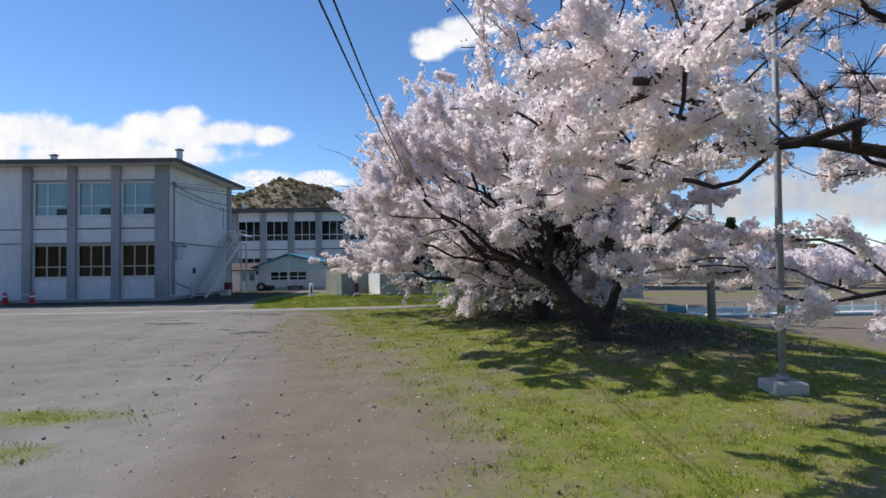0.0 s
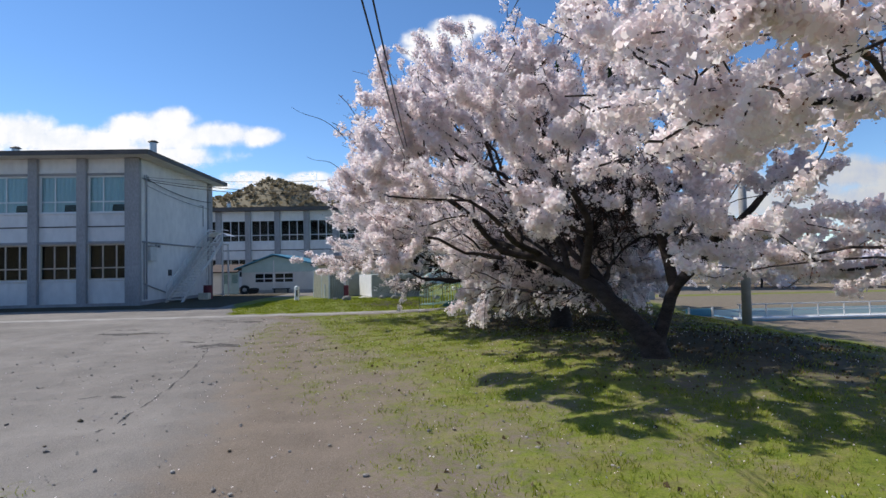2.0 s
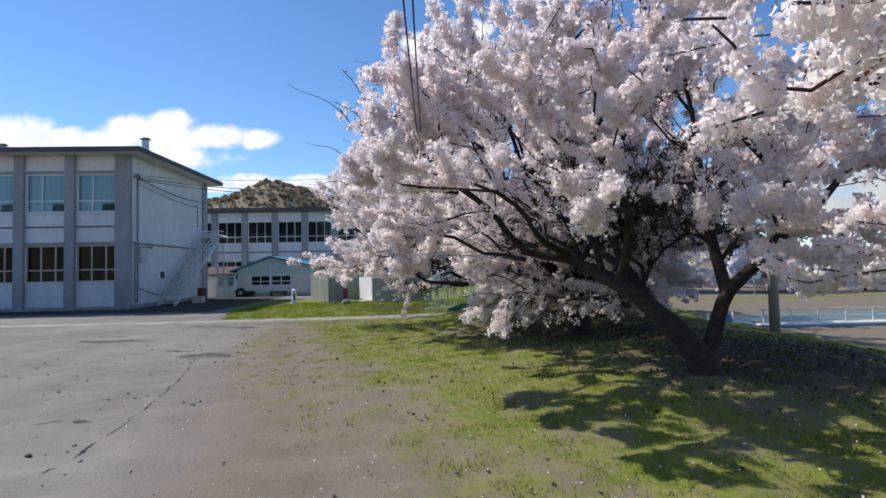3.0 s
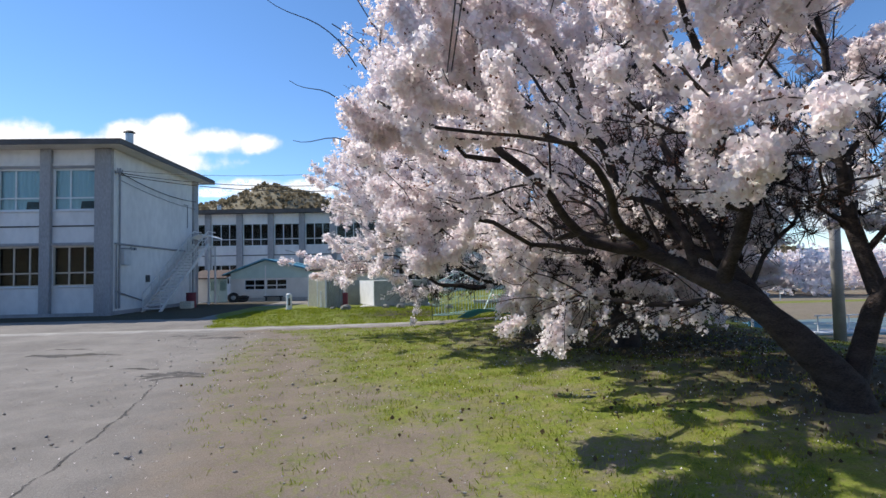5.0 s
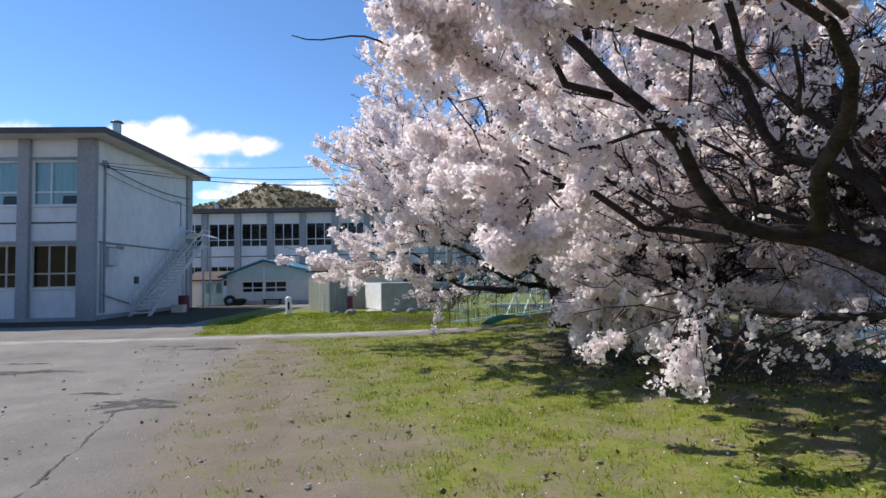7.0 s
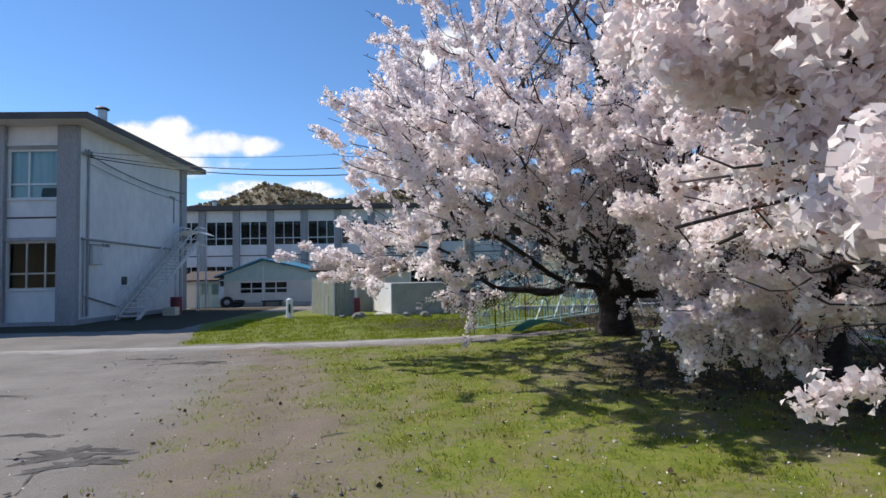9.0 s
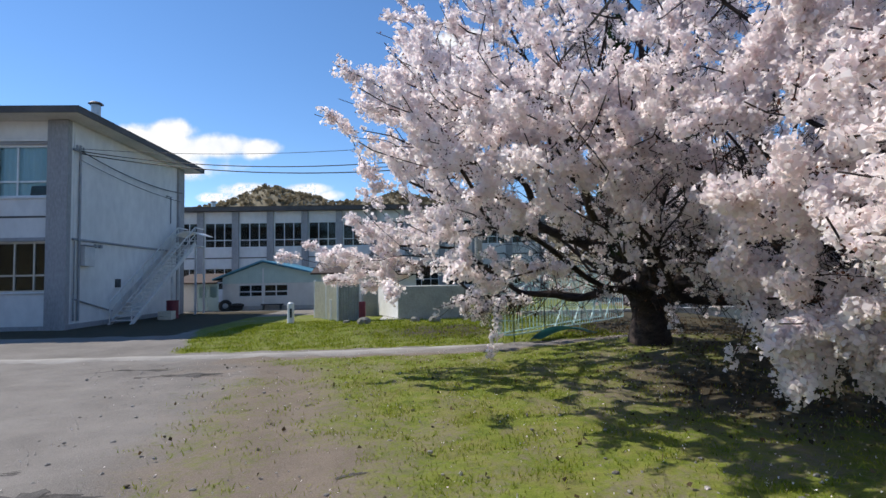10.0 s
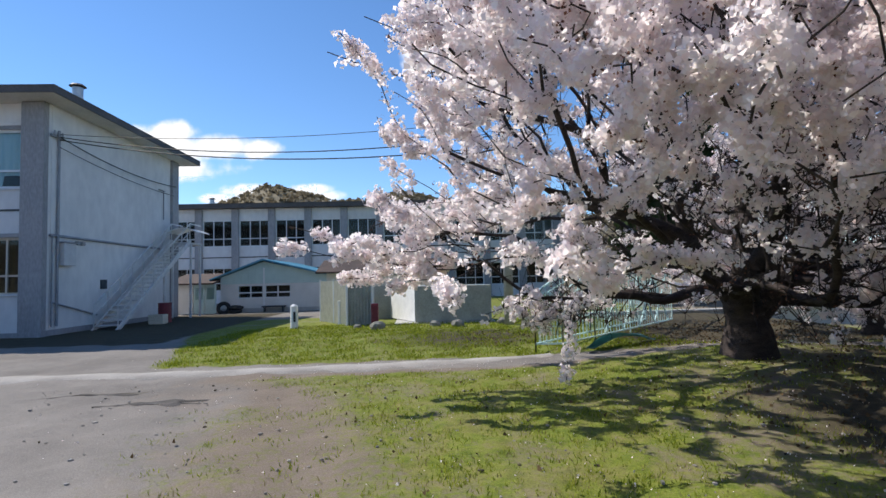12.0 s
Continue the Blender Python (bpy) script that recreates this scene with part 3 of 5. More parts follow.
def back_school():
    s = thing("school_building", (0, 0, 0), "long white two-storey school wing with grey columns behind the yard", "building")
    Y0, pitch, x0, n, X1 = 60.0, 3.03, -33.71, 14, 9.2
    ends = [x0 + i * pitch for i in range(n + 1)]
    holes = []
    for a, b in zip(ends, ends[1:]):
        holes += [(a + 0.30, b - 0.30, 1.05, 2.95), (a + 0.30, b - 0.30, 4.75, 6.96)]
    holed_wall("front_wall", s, M_WALL, x0 - 0.5, X1, Y0, Y0 + 0.2, -0.2, 7.95, holes)
    for i, a in enumerate(ends):
        boxes("column", M_COLUMN, s, [(a - 0.29, a + 0.29, Y0 - 0.25, Y0 - 0.003, -0.2, 7.9)], 0.02, "bare grey concrete column")
    for a, b in zip(ends, ends[1:]):
        boxes("joint", M_DARKLINE, s, [(a + 0.30, b - 0.30, Y0 - 0.03, Y0 - 0.002, 3.79, 3.88)])
        window_unit(s, a + 0.305, b - 0.305, Y0 + 0.05, 1.052, 2.948, M_WHITEFRAME, (0.36, 0.70), 0.33)
        window_unit(s, a + 0.305, b - 0.305, Y0 + 0.05, 4.752, 6.958, M_WHITEFRAME, (0.36, 0.70), 0.30)
    boxes("back_wall", M_WALL, s, [(x0 - 0.5, X1, Y0 + 8.8, Y0 + 9.0, -0.2, 7.95)])
    for x in (x0 - 0.5, X1 - 0.2):
        boxes("end_wall", M_WALL, s, [(x, x + 0.2, Y0 + 0.2, Y0 + 8.8, -0.2, 7.95)])
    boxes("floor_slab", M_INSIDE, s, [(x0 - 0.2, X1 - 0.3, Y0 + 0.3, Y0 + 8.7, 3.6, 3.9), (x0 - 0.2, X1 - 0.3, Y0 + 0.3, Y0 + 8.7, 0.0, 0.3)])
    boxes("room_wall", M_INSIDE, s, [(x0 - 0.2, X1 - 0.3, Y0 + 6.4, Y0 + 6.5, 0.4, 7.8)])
    boxes("fascia", M_ROOF, s, [(x0 - 1.2, X1 + 0.7, Y0 - 0.9, Y0 + 9.8, 7.92, 8.28)], 0.0, "dark weathered metal roof edge")
    bm = bmesh.new()
    hip_roof(bm, x0 - 1.25, X1 + 0.75, Y0 - 0.95, Y0 + 9.85, 8.285, 0.5)
    part("roof", bm, M_ROOF, s)
    chimney(s, -21.0, Y0 + 1.2, 8.3, 8.95)
    return s


back_school()


def link_shed():
    """The low boarded annexe with a blue-edged gable."""
    X0, X1, Y0, Y1 = -14.4, -8.2, 45.5, 53.0
    XA, ZA, ZE = -11.96, 2.86, 1.98
    s = thing("annexe", (0, 0, 0), "low cream boarded annexe with mint gable and blue metal roof", "building")
    w0, w1 = (-13.42, -12.03), (-11.90, -10.48)
    zs, zh = 0.80, 1.50
    holed_wall("front_wall", s, M_CREAM, X0, X1, Y0, Y0 + 0.16, -0.3, 1.60, [(w0[0], w0[1], zs, zh), (w1[0], w1[1], zs, zh)])
    bm = bmesh.new()
    prism(bm, [(X0, 1.602), (X1, 1.602), (X1, ZE), (XA, ZA), (X0, ZE)], "y", Y0, Y0 + 0.16)
    part("gable", bm, M_MINT, s, "mint green boarded gable")
    for k in range(1, 16):
        x = X0 + (X1 - X0) * k / 16
        top = ZE + (ZA - ZE) * ((x - X0) / (XA - X0) if x < XA else (X1 - x) / (X1 - XA))
        boxes("batten", M_MINT, s, [(x - 0.02, x + 0.02, Y0 - 0.018, Y0 - 0.002, 1.61, top - 0.03)])
    for a, b in (w0, w1):
        window_unit(s, a, b, Y0 + 0.03, zs, zh, M_WHITEFRAME, (0.5,), 0.42, w=0.03)
    boxes("door_post", M_WHITE, s, [(-12.00, -11.92, Y0 - 0.03, Y0 - 0.002, 0.1, 2.5)])
    boxes("side_wall", M_CREAM, s, [(X1 - 0.16, X1, Y0 + 0.16, Y1, -0.1, ZE)])
    boxes("side_wall", M_CREAM, s, [(X0, X0 + 0.16, Y0 + 0.16, Y1, -0.1, ZE)])
    boxes("back_wall", M_CREAM, s, [(X0 + 0.16, X1 - 0.16, Y1 - 0.16, Y1, -0.1, ZE)])
    boxes("plinth", M_CONC, s, [(X0, X1, Y0 - 0.04, Y0 - 0.003, -0.1, 0.22)])
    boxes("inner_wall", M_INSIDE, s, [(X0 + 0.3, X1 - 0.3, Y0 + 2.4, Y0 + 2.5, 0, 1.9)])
    for a, b in (((X0 - 0.5, ZE - 0.16), (XA, ZA + 0.06)), ((XA, ZA + 0.06), (X1 + 0.5, ZE - 0.12))):
        bm = bmesh.new()
        prism(bm, [a, b, (b[0], b[1] + 0.09), (a[0], a[1] + 0.09)], "y", Y0 - 0.35, Y1 + 0.3)
        part("roof_slope", bm, M_BLUE, s, "blue painted sheet metal roof")
    boxes("bench", M_DARKLINE, s, [(-12.0, -10.7, Y0 - 0.36, Y0 - 0.06, 0.26, 0.34), (-11.9, -11.82, Y0 - 0.34, Y0 - 0.1, -0.05, 0.26), (-10.88, -10.8, Y0 - 0.34, Y0 - 0.1, -0.05, 0.26)])
    # lean-to porch
    p = thing("porch", (0, 0, 0), "small lean-to porch with rusty roof and pale green doors", "porch")
    bm = bmesh.new()
    prism(bm, [(44.6, 1.62), (47.6, 2.2), (47.6, 2.28), (44.6, 1.70)], "x", -17.2, -14.45)
    part("roof", bm, M_RUST, p, "rusty brown sheet roof")
    boxes("wall", M_CREAM, p, [(-17.0, -15.72, 45.0, 45.15, -0.1, 1.66)])
    for x in (-15.70, -15.07):
        d = boxes("door", M_MINT, p, [(x, x + 0.6, 45.02, 45.08, -0.02, 1.62)], 0.01, "pale green boarded door")
        boxes("glazing", M_GLASS, d, [(x + 0.1, x + 0.5, 45.005, 45.015, 0.8, 1.45)])
    return s


link_shed()


# ---- trees ----
def grow(rng, base, limbs, targets, reach=1.1, bend=0.35):
    """Joins targets to the seeded limbs, each by the cheapest way back to the trunk. Returns nodes, parents and radii."""
    pts, par, cost = [np.array(base, float)], [-1], [0.0]
    for limb in limbs:
        start = int(np.argmin([np.linalg.norm(p - np.array(limb[0])) for p in pts]))
        line = np.array(limb, float)
        prev = start
        for a, b in zip(line[:-1], line[1:]):
            steps = max(2, int(np.linalg.norm(b - a) / 0.28))
            for k in range(1, steps + 1):
                q = a + (b - a) * k / steps + rng.normal(size=3) * 0.03
                cost.append(cost[prev] + np.linalg.norm(q - pts[prev]))
                pts.append(q)
                par.append(prev)
                prev = len(pts) - 1
    P = np.zeros((len(pts) + len(targets) * 6, 3))
    C = np.zeros(len(P))
    n = seeded = len(pts)
    P[:n], C[:n] = pts, cost
    order = np.argsort(np.linalg.norm(targets - np.array(limbs[0][-1]) * 0 - np.array(base) - np.array((0, 0, 1.5)), axis=1))
    for t in targets[order]:
        d = np.linalg.norm(P[:n] - t, axis=1)
        score = d + bend * C[:n] + 3.0 * np.maximum(0, 1.25 - P[:n, 2]) + 0.6 * np.maximum(0, P[:n, 2] - t[2])
        j = int(np.argmin(score))
        gap = d[j]
        if gap < 0.05:
            continue
        steps = max(1, min(6, int(gap / 0.3)))
        prev, a = j, P[j].copy()
        for k in range(1, steps + 1):
            f = k / steps
            q = a + (t - a) * f + np.array((0, 0, 0.10 * gap * math.sin(math.pi * f))) + rng.normal(size=3) * 0.02 * (k < steps)
            P[n], C[n] = q, C[prev] + np.linalg.norm(q - P[prev])
            par.append(prev)
            prev = n
            n += 1
    return P[:n], np.array(par), seeded


def thickness(P, par, tip=0.006, power=2.35):
    n = len(P)
    load = np.zeros(n)
    kids = np.bincount(par[1:], minlength=n)
    order = np.argsort(-np.arange(n))
    for i in order:
        if kids[i] == 0:
            load[i] = tip ** power
        if par[i] >= 0:
            load[par[i]] += load[i]
    return load ** (1 / power)


def chains_of(P, par, R):
    """Cuts the tree into long tapering runs."""
    n = len(P)
    best = np.full(n, -1)
    for i in range(1, n):
        p = par[i]
        if best[p] < 0 or R[i] > R[best[p]]:
            best[p] = i
    runs = []
    for i in range(1, n):
        if best[par[i]] != i or par[i] == 0:
            run = [par[i], i]
            while best[run[-1]] >= 0:
                run.append(best[run[-1]])
            pts, rad = P[run].copy(), R[run].copy()
            rad[0] = min(rad[0], rad[1] * 1.25)
            if len(pts) > 2:
                pts[1:-1] = pts[1:-1] * 0.5 + 0.25 * (pts[:-2] + pts[2:])
            runs.append((pts, rad))
    return runs


def crown_points(rng, count, centre, radii, low, hollow, skirt, clumps):
    """Points in a lumpy dome: denser at the outside, drawn together into clumps, with gaps."""
    out = []
    lumps = unit(rng.normal(size=(clumps, 3)))
    while len(out) < count:
        v = unit(rng.normal(size=3))
        near = lumps[np.argmax(lumps @ v)]
        v = unit(v + 0.55 * near)
        r = hollow + (1 - hollow) * rng.uniform() ** 0.6
        r *= 0.90 + 0.16 * float(near @ v) + rng.normal() * 0.05
        p = np.array(centre) + v * np.array(radii) * r
        edge = math.hypot((p[0] - centre[0]) / radii[0], (p[1] - centre[1]) / radii[1])
        if p[2] < low - skirt * edge ** 2 or p[2] < low - skirt:
            continue
        out.append(p)
    return np.array(out)


WALK_Y, WALK_X = np.array([-10.0, 2.0, 8.0, 15.0, 17.0]), np.array([0.2, -0.25, -1.15, -2.95, -3.4])


def clear_of_walk(p, gap):
    """Which points keep clear of the trodden track, where boughs are cut back."""
    away = np.hypot(p[:, 0] - np.interp(p[:, 1], WALK_Y, WALK_X), p[:, 2] - 1.6)
    return (away > gap) | (p[:, 1] > 17)


def from_walk(p):
    """Distance of points from the line walked, at eye height."""
    y = np.clip(p[:, 1], 0, 15.2)
    return np.sqrt((p[:, 0] - np.interp(y, WALK_Y, WALK_X)) ** 2 + (p[:, 1] - y) ** 2 + (p[:, 2] - 1.65) ** 2)


def lumpy(p, seed):
    """A wandering value from 0 to 1, with lumps about half a metre across."""
    k = np.random.default_rng(seed).normal(size=(7, 3)) * 5.5
    return 0.5 + 0.5 * np.sin(p @ k.T + np.arange(7)).sum(axis=1) / 3.0


def cherry(name, seed, base, limbs, centre, radii, low, skirt, count, tufts, trunk_r, label, extra=(), tuft=0.062, core=(), edge=None, shoots=(), bare=()):
    rng = np.random.default_rng(seed)
    targets = crown_points(rng, count, centre, radii, low, 0.50, skirt, 40)
    for c, r, k in core:
        targets = np.concatenate([targets, np.array(c) + unit(rng.normal(size=(k, 3))) * rng.uniform(0.2, 1, (k, 1)) * np.array(r)])
    targets = targets[clear_of_walk(targets, 1.5)]
    if edge:
        targets = targets[(targets[:, 0] > np.interp(targets[:, 1], edge[0], edge[1])) | (targets[:, 2] > 2.1 + 0.65 * (targets[:, 1] - 11.0))]
    for c, r, k in extra:
        targets = np.concatenate([targets, np.array(c) + rng.normal(size=(k, 3)) * np.array(r)])
    for lo, hi in bare:
        targets = targets[~((targets > np.array(lo)) & (targets < np.array(hi))).all(axis=1)]
    targets = targets[clear_of_walk(targets, 1.0)]
    P, par, seeded = grow(rng, base, limbs, targets)
    R = thickness(P, par)
    R = 0.006 * (R / 0.006) ** (math.log(trunk_r / 0.006) / math.log(R.max() / 0.006))
    drop = np.clip((P[:, 2] - base[2]) / 0.5, 0, 1)
    R = R * (1 + 0.3 * (1 - drop) * (R > trunk_r * 0.7))
    R = np.maximum(R, 0.005)
    stout = trunk_r * np.clip(0.66 - 0.13 * np.linalg.norm(P[:seeded] - np.array(base), axis=1), 0.07, 0.6)
    R[:seeded] = np.maximum(R[:seeded], stout)
    t = thing(name, base, label, "tree", "cherry trees")
    off = np.array(base)
    runs = [(p - off, r) for p, r in chains_of(P, par, R)]
    # long bare shoots beyond the crown
    for a, b in shoots:
        a, b = np.array(a, float), np.array(b, float)
        f = np.linspace(0, 1, 9)[:, None]
        line = a + (b - a) * f + np.concatenate([np.zeros((9, 2)), 0.06 * np.sin(f * 5.0)], axis=1)
        runs.append((line - off, np.linspace(0.007, 0.003, 9)))
    thick = [k for k in runs if k[1].max() > trunk_r * 0.55]
    thin = [k for k in runs if k[1].max() <= trunk_r * 0.55]
    sides = lambda r: 14 if r > 0.09 else 7 if r > 0.03 else 4
    put("trunk", tube_mesh("trunk", thick, sides), M_BARK, t, "dark rough cherry trunk and main limbs", smooth=True)
    put("branchwork", tube_mesh("branchwork", thin, sides), M_BARK, t, "dark crooked branches and twigs", smooth=True)
    # bare dark spurs inside the crown
    node = np.nonzero((R < 0.05) & (par >= 0))[0]
    depth = np.linalg.norm((P[node] - np.array(centre)) / np.array(radii), axis=1)
    node = node[(depth < 0.70) & (P[node, 2] > 0.9) & (from_walk(P[node]) > 5.0)]
    pick = rng.choice(node, size=min(12000, tufts // 3))
    a = P[pick] - off
    way = unit(rng.normal(size=(len(pick), 3)) + np.array((0, 0, 0.25))) * rng.uniform(0.10, 0.32, (len(pick), 1))
    u = unit(np.cross(way, rng.normal(size=way.shape))) * 0.005
    v = unit(np.cross(way, u)) * 0.005
    spur = np.concatenate([np.stack([a - u, a + u, a + way + u * 0.4, a + way - u * 0.4], axis=1), np.stack([a - v, a + v, a + way + v * 0.4, a + way - v * 0.4], axis=1)])
    put("spurwood", quads_mesh("spurwood", spur), M_BARK, t, "fine dark bare spurs")
    # blossom in round tufts along every thin shoot, drawn together in lumps
    kid = np.nonzero((R < 0.022) & (par >= 0))[0]
    share = np.linalg.norm(P[kid] - P[par[kid]], axis=1)
    inner = np.linalg.norm((P[kid] - np.array(centre)) / np.array(radii), axis=1)
    share = share * np.clip((inner - 0.45) * 2.4, 0.05, 1.0) * np.clip(lumpy(P[kid], seed) * 2.6 - 0.8, 0.03, 1.0)
    pick = rng.choice(kid, size=tufts, p=share / share.sum())
    f = rng.uniform(size=(tufts, 1))
    spot = P[pick] * f + P[par[pick]] * (1 - f) + rng.normal(size=(tufts, 3)) * 0.04
    spot = spot[clear_of_walk(spot, 0.95) & (spot[:, 2] > np.array(ground_height(spot[:, 0], spot[:, 1])) + 0.12)]
    for lo, hi in bare:
        spot = spot[~((spot > np.array(lo)) & (spot < np.array(hi))).all(axis=1)]
    away = from_walk(spot)
    size = rng.uniform(0.65, 1.3, len(spot)) * tuft
    sets = []
    for lo, hi, per, petal in ((0.0, 2.6, 26, 0.27), (2.6, 6.0, 13, 0.37), (6.0, 99.0, 8, 0.50)):
        k = (away >= lo) & (away < hi)
        sets.append(petals(rng, spot[k] - off, size[k] * 1.1, per, tuft * petal))
    put("blossom", quads_mesh("blossom", np.concatenate(sets)), M_PETAL, t, "dense pale pink and white cherry blossom")
    dim = rng.choice(kid, size=tufts // 6)
    f = rng.uniform(size=(len(dim), 1))
    spot = P[dim] * f + P[par[dim]] * (1 - f)
    some = np.nonzero(clear_of_walk(spot, 1.35))[0]
    put("young_leaves", quads_mesh("young_leaves", petals(rng, spot[some] - off + rng.normal(size=(len(some), 3)) * 0.05, 0.05, 3, 0.013)), M_BUD, t, "small bronze young leaves")
    return t


B1 = (3.3, 12.65, gz_at(3.3, 12.65) - 0.15)
cherry("cherry_tree", 11, B1, [
    [B1, (3.3, 12.65, 0.42), (3.55, 12.65, 1.0), (3.68, 12.6, 1.4)],
    [(3.3, 12.65, 0.42), (2.85, 12.75, 0.95), (2.3, 13.1, 1.5), (1.67, 13.66, 1.93), (1.15, 14.6, 2.2), (0.6, 15.2, 2.05), (0.1, 15.7, 1.8)],
    [(1.67, 13.66, 1.93), (1.1, 12.9, 2.15), (0.67, 12.1, 2.47), (0.2, 11.6, 2.7), (-0.3, 11.25, 2.66), (-0.9, 11.1, 2.7), (-1.35, 11.3, 2.95)],
    [(0.2, 11.6, 2.7), (0.0, 11.9, 3.4), (-0.6, 12.0, 4.1)],
    [(2.85, 12.75, 0.95), (2.45, 13.3, 1.75), (2.25, 13.8, 2.6), (2.1, 14.0, 3.4), (1.4, 14.2, 4.6)],
    [(3.68, 12.6, 1.4), (3.5, 12.8, 2.1), (3.4, 12.8, 3.1), (3.2, 12.7, 4.6), (3.2, 12.7, 5.4)],
    [(3.68, 12.6, 1.4), (4.1, 12.2, 2.05), (4.6, 11.9, 2.6), (5.2, 12.0, 3.2)],
    [(4.1, 12.2, 2.05), (3.9, 11.4, 2.6), (3.1, 11.2, 3.3), (2.3, 10.8, 3.7)],
    [(2.3, 13.1, 1.5), (2.2, 12.4, 2.5), (1.5, 11.9, 3.5), (1.0, 11.5, 4.2)],
], (1.9, 13.7, 2.35), (4.0, 3.8, 3.8), 2.3, 0.9, 1900, 33000, 0.19,
    "old spreading cherry tree in full pale pink blossom", core=(((2.2, 14.2, 2.75), (2.8, 2.8, 1.1), 850),),
    extra=(((0.5, 13.75, 0.72), (0.22, 0.2, 0.06), 8), ((1.1, 13.9, 0.78), (0.25, 0.2, 0.06), 10), ((1.8, 14.0, 0.9), (0.28, 0.2, 0.07), 11), ((2.5, 14.1, 1.05), (0.28, 0.2, 0.08), 11), ((1.0, 14.5, 1.15), (0.3, 0.3, 0.15), 9), ((2.0, 14.9, 1.3), (0.5, 0.4, 0.2), 12),
           ((-1.4, 12.5, 3.4), (0.22, 0.4, 0.4), 50), ((-0.9, 13.2, 4.0), (0.4, 0.6, 0.4), 70), ((-0.1, 13.8, 4.9), (0.5, 0.8, 0.4), 80), ((-1.05, 13.3, 2.5), (0.18, 0.22, 0.25), 26), ((-1.0, 13.0, 2.25), (0.15, 0.22, 0.25), 22), ((0.45, 14.8, 2.4), (0.35, 0.4, 0.6), 90), ((0.75, 15.8, 2.1), (0.35, 0.4, 0.4), 40)),
    edge=((8, 10, 11, 12.3, 13.5, 15, 16, 17, 19), (-0.8, -1.6, -1.9, -2.1, -1.1, -0.4, 0.0, 0.3, 1.0)), bare=(((0.6, 9.0, 0.0), (7.0, 13.2, 2.15)), ((-1.1, 9.0, 0.0), (0.6, 12.4, 2.75)), ((-0.6, 12.0, 0.0), (0.6, 13.2, 1.9))),
    shoots=(((-1.7, 12.6, 3.9), (-2.45, 12.3, 4.35)), ((-1.7, 12.6, 3.3), (-2.25, 12.4, 3.6)), ((-1.6, 12.5, 2.9), (-2.2, 12.3, 3.0))))

# the tree between the two others
BM = (3.3, 18.5, gz_at(3.3, 18.5) - 0.15)
cherry("cherry_tree", 15, BM, [
    [BM, (3.25, 18.5, 0.6), (3.2, 18.5, 1.3)],
    [(3.2, 18.5, 1.3), (2.9, 18.2, 2.6), (2.3, 17.9, 3.4), (1.3, 17.8, 4.0), (0.4, 17.7, 4.5)],
    [(3.2, 18.5, 1.3), (2.2, 18.0, 2.0), (1.3, 17.4, 2.3), (0.6, 16.9, 2.4)],
    [(3.25, 18.5, 0.6), (3.9, 18.4, 2.0), (4.9, 18.0, 3.2), (5.8, 17.6, 4.0)],
    [(3.2, 18.5, 1.3), (3.5, 19.2, 2.6), (3.8, 20.2, 4.0)],
    [(2.9, 18.2, 2.6), (3.0, 17.4, 3.8), (2.8, 16.6, 5.2)],
], (2.4, 18.1, 2.7), (3.5, 3.1, 3.9), 1.6, 0.7, 1300, 19000, 0.27,
    "old cherry tree in blossom standing between two others", core=(((2.9, 18.2, 2.2), (2.6, 2.4, 1.3), 600), ((4.4, 18.6, 1.5), (1.8, 1.8, 0.7), 250)),
    extra=(((0.85, 16.85, 1.3), (0.3, 0.3, 0.2), 50), ((0.5, 16.75, 2.4), (0.35, 0.35, 0.35), 70), ((1.4, 17.0, 0.95), (0.45, 0.35, 0.2), 55), ((2.1, 17.1, 1.1), (0.5, 0.4, 0.25), 60), ((0.7, 18.6, 3.4), (0.4, 0.5, 0.4), 70)),
    edge=((14, 16, 17, 18.5, 20, 22), (0.2, 0.2, 0.2, 0.6, 1.2, 2.0)), bare=(((0.5, 14.5, 2.9), (2.8, 17.9, 4.6)),))

